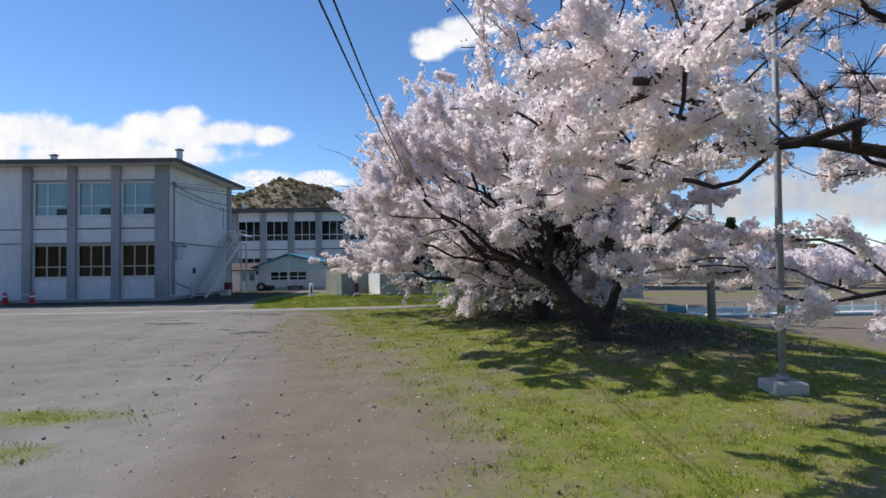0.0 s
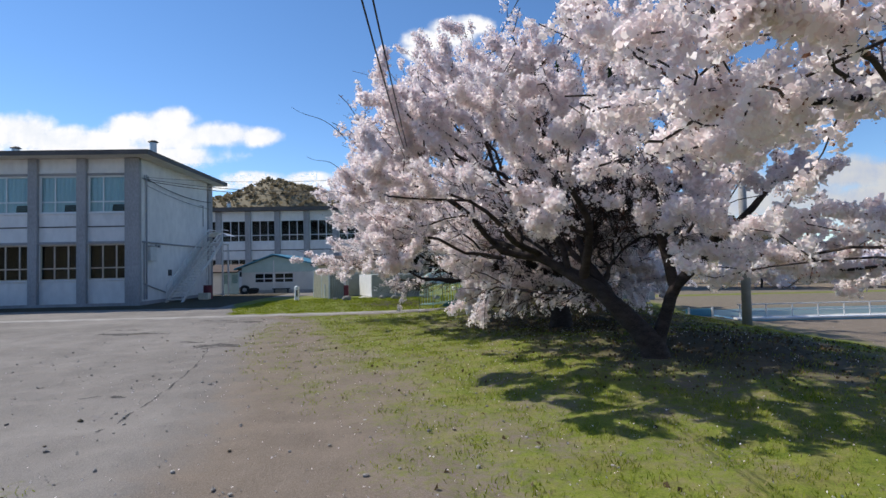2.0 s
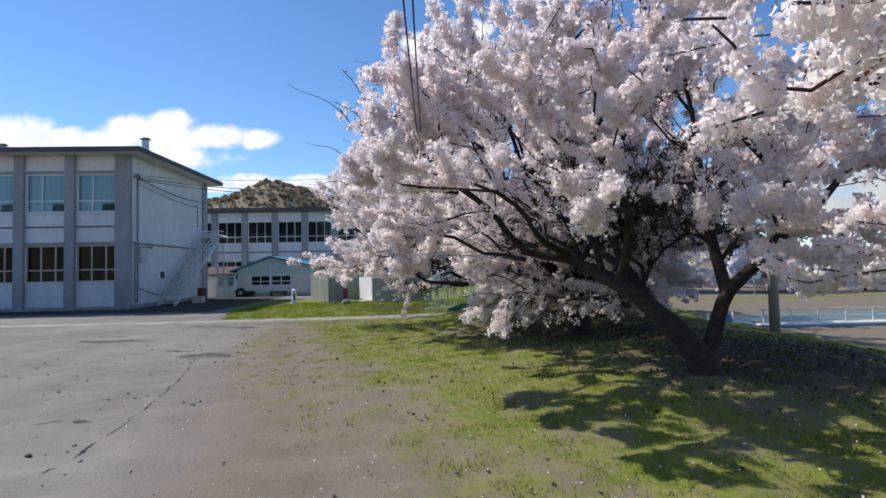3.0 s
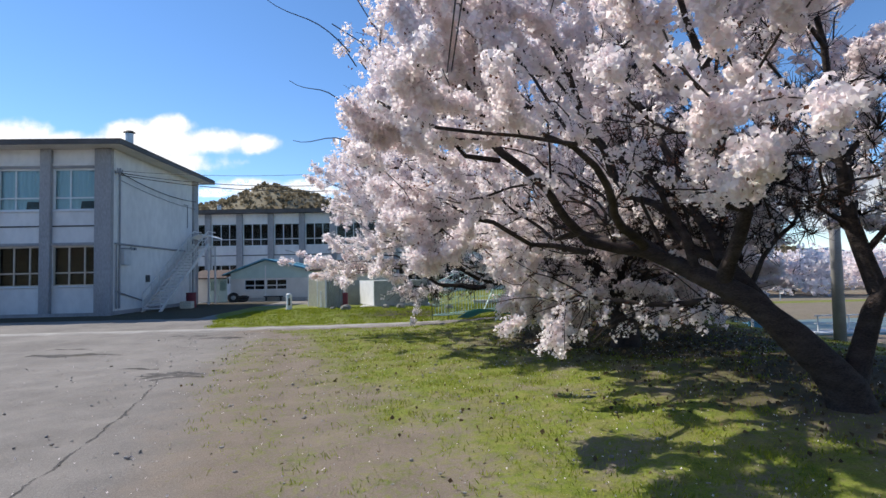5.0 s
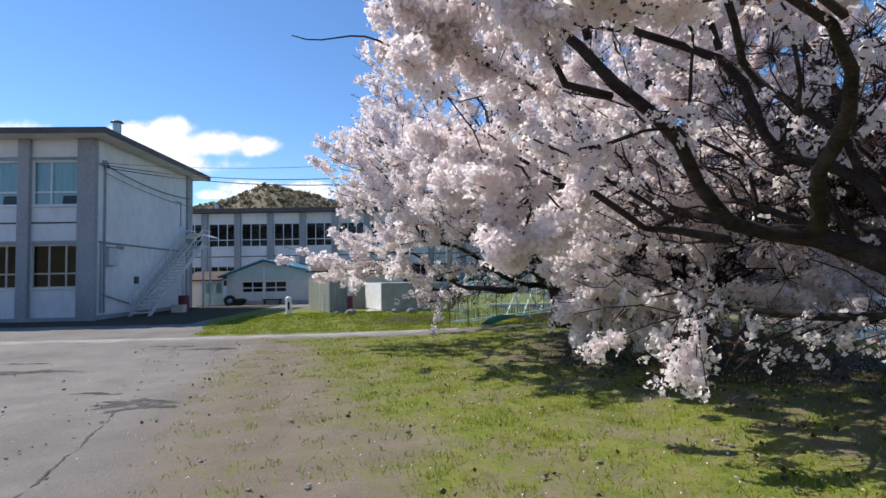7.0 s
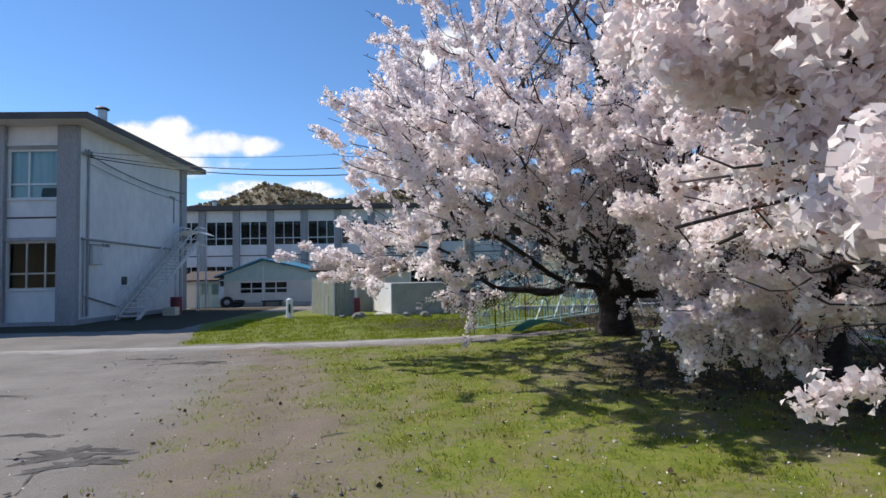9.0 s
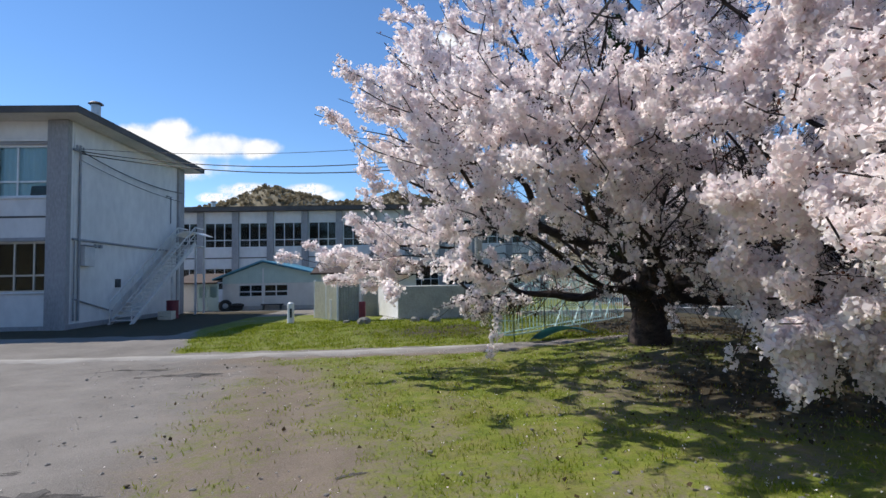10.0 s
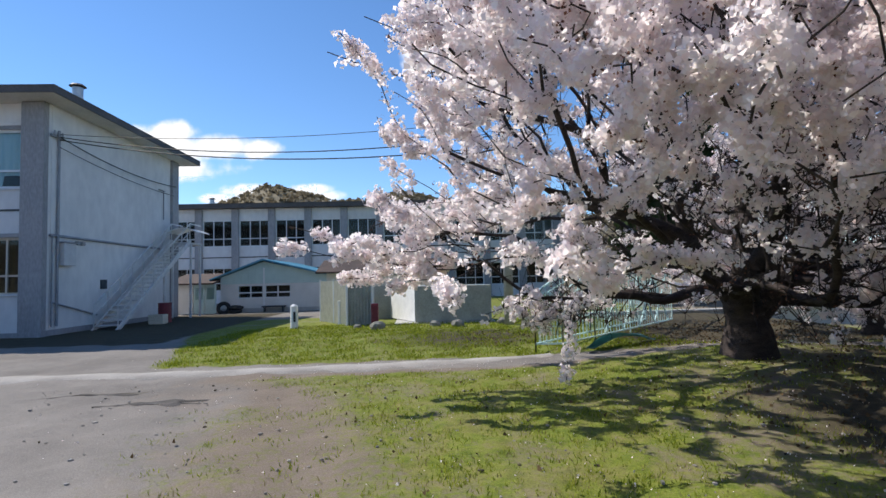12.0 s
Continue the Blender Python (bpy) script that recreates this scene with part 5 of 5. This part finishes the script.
def drum_and_crate():
    d = thing("oil_drum", (-14.35, 38.9, 0.0), "dark red steel drum beside the outside stair", "drum")
    bm = bmesh.new()
    rod(bm, (0, 0, 0), (0, 0, 0.86), 0.27, 0.27, 18)
    part("body", bm, M_DARKRED, d, smooth=False)
    for z in (0.02, 0.3, 0.58, 0.85):
        bm = bmesh.new()
        rod(bm, (0, 0, z - 0.015), (0, 0, z + 0.015), 0.285, 0.285, 18)
        part("hoop", bm, M_DARKRED, d)
    c = thing("crate", (-14.2, 38.0, 0.0), "grey wooden crate by the stair foot", "crate")
    for x in (-0.3, 0.26):
        boxes("side", M_CORR, c, [(x, x + 0.04, -0.22, 0.22, 0.02, 0.4)], 0.004)
    for z in (0.04, 0.17, 0.30):
        boxes("slat", M_CORR, c, [(-0.3, 0.3, -0.245, -0.222, z, z + 0.1)], 0.003)
        boxes("slat", M_CORR, c, [(-0.3, 0.3, 0.222, 0.245, z, z + 0.1)], 0.003)
    boxes("base", M_CORR, c, [(-0.26, 0.26, -0.22, 0.22, 0.0, 0.03)])


drum_and_crate()


def low_wall():
    w = thing("low_wall", (0, 0, 0), "low pale concrete wall behind the trees", "wall")
    boxes("body", M_CONC, w, [(1.6, 12.5, 33.2, 33.42, -0.7, 0.26)])
    boxes("coping", M_CONC, w, [(1.55, 12.55, 33.15, 33.47, 0.262, 0.34)], 0.012)


low_wall()


M_WATER = material("pool_water", (0.10, 0.15, 0.14), (0.16, 0.21, 0.19), 0.45, 0.4, 3, 0.05)


def pool():
    s = thing("swimming_pool", (0, 0, 0), "outdoor school swimming pool with blue walls", "pool")
    x0, x1, y0, y1, z = 11.2, 36.0, 23.2, 35.0, -0.62
    boxes("wall", M_POOL, s, [(x0, x1, y0, y0 + 0.25, z - 0.1, -0.44)])
    boxes("wall", M_POOL, s, [(x0, x0 + 0.25, y0 + 0.25, y1, z - 0.1, -0.44)])
    boxes("coping", M_WHITE, s, [(x0 - 0.05, x1, y0 - 0.05, y0 + 0.35, -0.438, -0.37)], 0.012)
    boxes("deck", M_CONC, s, [(x0 + 0.25, x1, y0 + 0.36, y0 + 1.0, -0.6, -0.40)])
    boxes("water", M_WATER, s, [(x0 + 0.26, x1, y0 + 1.01, y1, -0.9, -0.46)], 0.0, "dull grey-green pool water")
    f = thing("pool_fence", (0, 0, 0), "low white tubular fence round the pool", "fence")
    for yy, xa in ((y0 + 0.16, x0),):
        bm = bmesh.new()
        rod(bm, (xa, yy, 0.12), (x1, yy, 0.12), 0.022, 0.022, 8)
        rod(bm, (xa, yy, -0.12), (x1, yy, -0.12), 0.016, 0.016, 8)
        part("rail", bm, M_WHITE, f)
        post = bmesh.new()
        rod(post, (0, 0, -0.38), (0, 0, 0.14), 0.022, 0.022, 8)
        first = part("post", post, M_WHITE, f)
        first.location = (xa + 0.1, yy, 0)
        for i in range(1, 25):
            o = first.copy()
            scene.collection.objects.link(o)
            o.location = (xa + 0.1 + i, yy, 0)
    h = thing("pump_house", (0, 0, 0), "small blue board screen at the pool corner", "screen")
    boxes("board", M_BLUE, h, [(9.9, 11.0, 24.6, 24.68, -0.7, -0.12)], 0.01)
    for x in (9.95, 10.9):
        boxes("post", M_WHITE, h, [(x, x + 0.06, 24.53, 24.59, -0.75, -0.05)])


pool()


def road_sign():
    s = thing("road_sign", (21.8, 40.0, gz_at(21.8, 40)), "white road sign plate on a thin post", "sign")
    bm = bmesh.new()
    rod(bm, (0, 0, 0), (0, 0, 2.1), 0.035, 0.035, 8)
    part("post", bm, M_METAL, s)
    bm = bmesh.new()
    prism(bm, [(-0.38, 1.2), (0.38, 1.2), (0.38, 1.75), (0.0, 2.15), (-0.38, 1.75)], "y", -0.05, -0.03)
    p = part("plate", bm, M_WHITE, s)
    for x in (-0.18, 0.05):
        boxes("mark", M_CABLE, p, [(x, x + 0.1, -0.058, -0.052, 1.4, 1.75)])


road_sign()


# ---- the distance ----
def far_cherry(x, y, h, seed):
    rng = np.random.default_rng(seed)
    z = gz_at(x, y)
    t = thing("cherry_tree", (x, y, z - 0.1), "distant cherry tree in pale blossom", "tree", "distant cherry trees")
    limbs = [[(0, 0, 0), (0.1, 0, h * 0.3)]] + [[(0.1, 0, h * 0.3), (math.cos(a) * h * 0.3, math.sin(a) * h * 0.3, h * 0.6)] for a in (0.3, 1.7, 2.9, 4.2, 5.4)]
    pts = crown_points(rng, 150, (0, 0, h * 0.5), (h * 0.75, h * 0.75, h * 0.5), h * 0.3, 0.4, 0.6, 14)
    P, par, _ = grow(rng, (0, 0, 0), limbs, pts)
    R = np.minimum(thickness(P, par, 0.014), 0.22)
    put("trunk", tube_mesh("trunk", chains_of(P, par, R), lambda r: 8 if r > 0.08 else 4), M_BARK, t, smooth=True)
    spot = pts[rng.integers(0, len(pts), 520)] + rng.normal(size=(520, 3)) * 0.25
    put("crown", quads_mesh("crown", petals(rng, spot, 0.28, 6, 0.14)), M_PETAL, t, "pale pink blossom crown")


for i, (x, y, h) in enumerate(((27, 46, 3.4), (33, 44, 3.2), (39, 47, 3.6), (46, 50, 3.4), (53, 49, 3.8), (61, 55, 4.0), (24, 58, 3.4), (30, 52, 3.2), (36, 55, 3.6), (43, 58, 3.8), (50, 57, 3.6), (57, 63, 4.2), (66, 60, 4.0), (72, 66, 4.4))):
    far_cherry(x, y, h, 100 + i)


def conifer(x, y, h, seed):
    rng = np.random.default_rng(seed)
    t = thing("conifer", (x, y, gz_at(x, y) - 0.1), "tall dark green conifer behind the cherry trees", "tree", "conifers")
    bm = bmesh.new()
    rod(bm, (0, 0, 0), (0, 0, h), 0.32, 0.03, 10)
    part("trunk", bm, M_BARK, t)
    n = 900 if h > 12 else 500
    f = rng.uniform(0.1, 1.0, n) ** 0.8
    a = rng.uniform(0, 2 * math.pi, n)
    r = (1 - f) * h * 0.17 * rng.uniform(0.3, 1.05, n) * (0.8 + 0.2 * np.sin(f * h * 4))
    spot = np.stack([np.cos(a) * r, np.sin(a) * r, f * h - r * 0.35], axis=-1)
    put("crown", quads_mesh("crown", petals(rng, spot, 0.55, 6, 0.3)), M_CONIFER, t)


for i, (x, y, h) in enumerate(((12.4, 50.0, 21.0), (16.8, 50.5, 19.6), (14.3, 54.0, 17.0), (30, 75, 9), (34, 78, 8), (45, 80, 8.5))):
    conifer(x, y, h, 200 + i)


M_HILL = material("wooded_hillside", (0.17, 0.14, 0.09), (0.25, 0.21, 0.13), 0.95, 0.08, 0.9, 0.4)
M_BRUSH = leafy("bare_brushwood", (0.15, 0.125, 0.085), (0.22, 0.185, 0.12), 0.5)
HILL_X = np.array([-320, -150, -100, -78, -62, -54, -48, -43, -36, -28, -20, -10, 5, 30, 60, 90, 108, 130, 200, 320])
HILL_Z = np.array([14, 18, 20, 21.5, 25, 28.5, 30, 30, 28.8, 25.0, 26.2, 28, 26, 22, 19, 15, 8, 5, 4, 3])


def hill_height(x, y):
    ridge = np.interp(x, HILL_X, HILL_Z)
    fall = np.exp(-(((y - 175) / 42) ** 2))
    return ridge * fall + 0.6 * np.sin(x * 0.31 + y * 0.17) * fall - 0.8


def hills():
    xs, ys = np.linspace(-320, 320, 200), np.linspace(90, 290, 50)
    gx, gy = np.meshgrid(xs, ys)
    co = np.stack([gx, gy, hill_height(gx, gy)], axis=-1).reshape(-1, 3)
    i = np.arange(co.shape[0]).reshape(gx.shape)
    q = np.stack([i[:-1, :-1], i[:-1, 1:], i[1:, 1:], i[1:, :-1]], axis=-1).reshape(-1, 4)
    mesh = bpy.data.meshes.new("hill")
    mesh.from_pydata(co.tolist(), [], q.tolist())
    ob = put("hill", mesh, M_HILL, None, "brown leafless wooded hill behind the school", smooth=True)
    tagged(ob, "", "hill", "", "structure")
    rng = np.random.default_rng(5)
    n = 9000
    p = np.stack([rng.uniform(-150, 150, n), rng.uniform(130, 185, n), np.zeros(n)], axis=-1)
    p[:, 2] = hill_height(p[:, 0], p[:, 1]) + 0.3
    ob = put("brushwood", quads_mesh("brushwood", petals(rng, p, rng.uniform(0.4, 0.9, n), 3, 0.5)), M_BRUSH, None, "bare brown brushwood covering the hill")
    tagged(ob, "", "brush", "", "stuff")
    # distance haze is painted in as a blue-grey base colour
    M_FAR = material("haze_blue_mountain", (0.10, 0.15, 0.23), (0.15, 0.21, 0.30), 1.0, 0.01, 0.05, 0)
    bm = bmesh.new()
    last = None
    for k in range(81):
        x = -200 + 2400 * k / 80
        z = 30 + 14 * math.sin(k * 0.35) + 7 * math.sin(k * 0.9 + 1)
        row = (bm.verts.new((x, 1300, -5)), bm.verts.new((x, 1330, z)), bm.verts.new((x, 1500, -5)))
        if last:
            bm.faces.new((last[0], row[0], row[1], last[1]))
            bm.faces.new((last[1], row[1], row[2], last[2]))
        last = row
    tagged(part("mountains", bm, M_FAR, None, "low mountains on the horizon, distance haze put into their blue", smooth=True), "", "mountains", "", "structure")


hills()


def reflection_bank():
    """Unseen wooded bank added behind the start of the walk to darken window reflections."""
    rng = np.random.default_rng(9)
    bm = bmesh.new()
    last = None
    for k in range(61):
        x = -180 + 360 * k / 60
        z = 12 + 3 * math.sin(k * 0.7) + 2 * math.sin(k * 1.9)
        row = (bm.verts.new((x, -52, -1)), bm.verts.new((x, -60, z * 0.8)), bm.verts.new((x, -80, z)), bm.verts.new((x, -130, -1)))
        if last:
            for j in range(3):
                bm.faces.new((last[j], last[j + 1], row[j + 1], row[j]))
        last = row
    tagged(part("unseen_bank", bm, M_HILL, None, "unseen brown wooded bank added to darken window reflections", smooth=True), "", "hill", "", "structure")


reflection_bank()


def cloud_material(shine, low, high):
    m = bpy.data.materials.new("cloud")
    m.use_nodes = True
    t = m.node_tree
    n, l = t.nodes, t.links
    n.remove(n["Principled BSDF"])
    co = n.new("ShaderNodeTexCoord")
    nz = n.new("ShaderNodeTexNoise")
    nz.inputs["Scale"].default_value, nz.inputs["Detail"].default_value, nz.inputs["Roughness"].default_value = 0.011, 7, 0.6
    l.new(co.outputs["Object"], nz.inputs["Vector"])
    at = n.new("ShaderNodeAttribute")
    at.attribute_name = "thick"
    a = n.new("ShaderNodeMath")
    a.operation = "MULTIPLY_ADD"
    a.inputs[1].default_value = 0.9
    l.new(nz.outputs["Fac"], a.inputs[0])
    l.new(at.outputs["Fac"], a.inputs[2])
    r = n.new("ShaderNodeMapRange")
    r.interpolation_type = "SMOOTHSTEP"
    r.inputs["From Min"].default_value, r.inputs["From Max"].default_value = 0.82, 1.25
    l.new(a.outputs[0], r.inputs["Value"])
    em, tr, mx = n.new("ShaderNodeEmission"), n.new("ShaderNodeBsdfTransparent"), n.new("ShaderNodeMixShader")
    shade = n.new("ShaderNodeValToRGB")
    shade.color_ramp.elements[0].color, shade.color_ramp.elements[1].color = low, high
    shade.color_ramp.elements[0].position, shade.color_ramp.elements[1].position = 0.35, 0.6
    l.new(nz.outputs["Fac"], shade.inputs["Fac"])
    l.new(shade.outputs["Color"], em.inputs["Color"])
    em.inputs["Strength"].default_value = shine
    l.new(r.outputs[0], mx.inputs["Fac"])
    l.new(tr.outputs[0], mx.inputs[1])
    l.new(em.outputs[0], mx.inputs[2])
    l.new(mx.outputs[0], n["Material Output"].inputs["Surface"])
    return m


M_CLOUD = cloud_material(0.95, (0.80, 0.85, 0.92, 1), (1, 1, 1, 1))
M_HAZE = cloud_material(0.62, (0.70, 0.80, 1.0, 1), (0.92, 0.96, 1.0, 1))


def cloud(lumps, strength=1.0, mat=M_CLOUD):
    """A far bank of cloud, 1.5 km off: lumps of (x, z, half width, half height)."""
    l = np.array(lumps, float)
    x0, x1 = (l[:, 0] - 1.9 * l[:, 2]).min(), (l[:, 0] + 1.9 * l[:, 2]).max()
    z0, z1 = (l[:, 1] - 1.9 * l[:, 3]).min(), (l[:, 1] + 1.9 * l[:, 3]).max()
    xs, zs = np.linspace(x0, x1, 90), np.linspace(z0, z1, 60)
    gx, gz = np.meshgrid(xs, zs)
    thick = np.zeros_like(gx)
    for cx, cz, rx, rz in lumps:
        d = np.hypot((gx - cx) / rx, (gz - cz) / rz)
        thick = np.maximum(thick, strength * np.clip(1.25 - 0.75 * d, 0, 1))
    mx, mz = (x0 + x1) / 2, (z0 + z1) / 2
    co = np.stack([gx - mx, np.zeros_like(gx), gz - mz], axis=-1).reshape(-1, 3)
    i = np.arange(co.shape[0]).reshape(gx.shape)
    q = np.stack([i[:-1, :-1], i[:-1, 1:], i[1:, 1:], i[1:, :-1]], axis=-1).reshape(-1, 4)
    mesh = bpy.data.meshes.new("cloud")
    mesh.from_pydata(co.tolist(), [], q.tolist())
    mesh.attributes.new("thick", "FLOAT", "POINT").data.foreach_set("value", thick.reshape(-1))
    ob = put("cloud_backdrop", mesh, mat, None, "bright white fair-weather cloud in a blue sky")
    ob.location = (mx, 1500, mz)
    ob.visible_shadow = False
    return tagged(ob, "", "cloud", "", "structure")


cloud([(-1190, 400, 150, 50), (-1100, 395, 110, 55), (-1000, 372, 130, 45), (-900, 362, 130, 45), (-800, 405, 90, 45), (-700, 425, 75, 40), (-690, 380, 130, 45), (-560, 385, 110, 35), (-450, 378, 70, 30), (-900, 325, 320, 45), (-690, 320, 120, 38), (-1300, 340, 200, 70)])
cloud([(95, 670, 85, 48), (30, 650, 80, 42), (160, 695, 55, 34), (0, 618, 50, 30)], 0.95)
cloud([(-470, 258, 95, 24), (-320, 258, 65, 20), (-380, 240, 160, 22), (-560, 240, 60, 14)])
cloud([(1080, 190, 260, 70), (1260, 250, 260, 60), (1350, 160, 300, 80), (900, 160, 200, 50)], 0.85, M_HAZE)


# ---- worn spots in the yard ----
M_HOLE = material("broken_dark_asphalt", (0.035, 0.032, 0.030), (0.12, 0.11, 0.10), 0.9, 7, 60, 0.8)


def surface(x, y):
    return float(ground_height(np.array(x), np.array(y)) + 0.012 * (np.sin(x * 5.1 + y * 1.3) + np.sin(y * 6.7 - x * 2.1) + np.sin(x * 11.3 + 2) * np.sin(y * 9.1)))


def worn_spot(x, y, rx, ry, turn, seed):
    """A ragged shallow break in the surface with crumbs round its rim."""
    rng = random.Random(seed)
    bm = bmesh.new()
    n = 46
    rings = []
    for f in (0.0, 0.55, 1.0):
        ring = []
        for k in range(n):
            a = 2 * math.pi * k / n
            r = f * (1 + 0.28 * math.sin(3 * a + seed) + 0.2 * math.sin(7 * a + 2 * seed) + rng.uniform(-0.22, 0.22))
            u, v = rx * r * math.cos(a), ry * r * math.sin(a)
            px, py = x + u * math.cos(turn) - v * math.sin(turn), y + u * math.sin(turn) + v * math.cos(turn)
            ring.append(bm.verts.new((px - x, py - y, surface(px, py) + (0.007 if f < 0.9 else 0.003))))
        rings.append(ring)
    for a, b in zip(rings, rings[1:]):
        for k in range(n):
            bm.faces.new((a[k], b[k], b[(k + 1) % n], a[(k + 1) % n]))
    bmesh.ops.remove_doubles(bm, verts=bm.verts[:], dist=0.0005)
    ob = part("worn_spot", bm, M_HOLE, None, "shallow dark broken spot in the worn asphalt", smooth=True)
    ob.location = (x, y, 0)
    tagged(ob, "", "pothole", "", "structure")


for i, row in enumerate(((-9.15, 19.8, 0.75, 0.17, 0.02), (-5.45, 17.0, 0.5, 0.16, 0.1), (-5.2, 16.68, 0.42, 0.14, 0.2), (-6.3, 17.7, 0.3, 0.05, 0.1), (-6.65, 22.5, 0.55, 0.13, 0.05),
                         (-9.7, 20.9, 0.45, 0.10, 0.0), (-5.25, 11.85, 0.12, 0.06, 0.2), (-4.85, 11.9, 0.10, 0.06, 0.0), (-3.0, 17.3, 0.12, 0.05, 0.3), (-7.9, 23.2, 0.6, 0.06, 0.0))):
    worn_spot(*row, i + 1)


def long_crack():
    """An old joint that runs along the yard, filled with dirt and moss."""
    bm = bmesh.new()
    rng = random.Random(4)
    last = None
    for k in range(121):
        f = k / 120
        y = 10.2 + 6.4 * f
        x = -4.15 - 1.3 * f ** 1.6 + rng.uniform(-0.012, 0.012)
        w = 0.006 + 0.008 * rng.random() + 0.003 * math.sin(k * 0.6)
        row = (bm.verts.new((x - w, y, surface(x - w, y) + 0.004)), bm.verts.new((x + w, y, surface(x + w, y) + 0.004)))
        if last:
            bm.faces.new((last[0], last[1], row[1], row[0]))
        last = row
    tagged(part("crack", bm, M_HOLE, None, "long dark crack in the worn asphalt"), "", "crack", "", "structure")


long_crack()


# ---- small ground cover ----
def scatter(rng, n, x0, x1, y0, y1, channel, lo):
    p = np.stack([rng.uniform(x0, x1, n), rng.uniform(y0, y1, n)], axis=-1)
    c = cover_of(p[:, 0], p[:, 1])[:, channel]
    p = p[c > lo + rng.uniform(-0.25, 0.25, n)]
    return np.concatenate([p, ground_height(p[:, 0], p[:, 1])[:, None]], axis=-1)


def blades(rng, p, h0, h1, w):
    n = len(p)
    a = rng.uniform(0, 2 * math.pi, n)
    side = np.stack([np.cos(a), np.sin(a), np.zeros(n)], axis=-1) * (w * rng.uniform(0.6, 1.4, n))[:, None]
    h = rng.uniform(h0, h1, n)
    lean = np.concatenate([rng.normal(size=(n, 2)) * 0.45, np.ones((n, 1))], axis=-1) * h[:, None]
    return np.stack([p - side, p + side, p + lean * 0.6 + side * 0.7, p + lean], axis=1)


def ground_cover():
    rng = np.random.default_rng(77)
    # tufts: blades gathered round centres
    c = scatter(rng, 17000, -7, 10, 2.5, 24.3, 0, 0.42)
    p = np.repeat(c, 11, axis=0) + np.concatenate([rng.normal(size=(len(c) * 11, 2)) * 0.07, np.zeros((len(c) * 11, 1))], axis=-1)
    p[:, 2] = ground_height(p[:, 0], p[:, 1]) - 0.005
    tagged(put("grass", quads_mesh("grass", blades(rng, p, 0.016, 0.055, 0.005)), M_BLADE, None, "short bright green spring grass"), "", "grass", "", "stuff")
    c = scatter(rng, 2600, -9, 3, 25.8, 33, 0, 0.5)
    p = np.repeat(c, 12, axis=0) + np.concatenate([rng.normal(size=(len(c) * 12, 2)) * 0.10, np.zeros((len(c) * 12, 1))], axis=-1)
    p[:, 2] = ground_height(p[:, 0], p[:, 1]) - 0.005
    tagged(put("grass", quads_mesh("grass", blades(rng, p, 0.025, 0.085, 0.010)), M_BLADE, None, "tufted green grass on the bank"), "", "grass", "", "stuff")
    d = scatter(rng, 26000, -7, 10, 2.5, 24.3, 0, 0.42)
    tagged(put("dry_grass", quads_mesh("dry_grass", blades(rng, d, 0.015, 0.06, 0.005)), M_DRYBLADE, None, "dry straw-coloured grass among the green"), "", "grass", "", "stuff")
    n = 5200
    f = np.stack([rng.normal(2.2, 4.2, n), rng.uniform(3, 27, n)], axis=-1)
    f = np.concatenate([f, (ground_height(f[:, 0], f[:, 1]) + 0.02)[:, None]], axis=-1)
    tagged(put("fallen_petals", quads_mesh("fallen_petals", petals(rng, f, 0.012, 1, 0.010)), M_FALLEN, None, "fallen pale petals scattered over the ground"), "", "petals", "", "stuff")
    lv = np.concatenate([scatter(rng, 13000, -2, 10, 9, 30, 2, 0.4), scatter(rng, 500, -7, 2, 3, 24, 0, 0.3)])
    lv[:, 2] += 0.02
    tagged(put("dead_leaves", quads_mesh("dead_leaves", petals(rng, lv, 0.02, 1, 0.026)), M_DEADLEAF, None, "dry brown leaves and twigs under the trees"), "", "leaves", "", "stuff")
    # stones
    bm = bmesh.new()
    bmesh.ops.create_icosphere(bm, subdivisions=1, radius=1)
    base = np.array([v.co[:] for v in bm.verts])
    tri = np.array([[v.index for v in fc.verts] for fc in bm.faces])
    bm.free()

    def stones(name, n, x0, x1, y0, y1, r0, r1, mat, label):
        q = np.stack([rng.uniform(x0, x1, n), rng.uniform(y0, y1, n)], axis=-1)
        r = r0 + (r1 - r0) * rng.uniform(size=n) ** 4
        stretch = rng.uniform(0.6, 1.4, (n, 1, 3)) * np.array((1, 1, 0.6))
        v = base[None] * stretch * r[:, None, None] * rng.uniform(0.8, 1.15, (n, len(base), 1))
        v = v + np.concatenate([q, (ground_height(q[:, 0], q[:, 1]) + 0.2 * r)[:, None]], axis=-1)[:, None, :]
        fcs = (tri[None] + (np.arange(n) * len(base))[:, None, None]).reshape(-1, 3)
        mesh = bpy.data.meshes.new(name)
        mesh.from_pydata(v.reshape(-1, 3).tolist(), [], fcs.tolist())
        tagged(put(name, mesh, mat, None, label), "", "stones", "", "stuff")

    stones("pebbles", 2600, -9, 1.5, 3, 24, 0.006, 0.03, M_STONE, "loose grey pebbles on the worn gravel")
    M_CLOD = material("dark_clod", (0.05, 0.04, 0.03), (0.13, 0.11, 0.07), 0.95, 9, 60, 0.4)
    stones("clods", 230, -8, 1.5, 3, 24, 0.006, 0.034, M_CLOD, "small dark clods of earth and turf")


ground_cover()
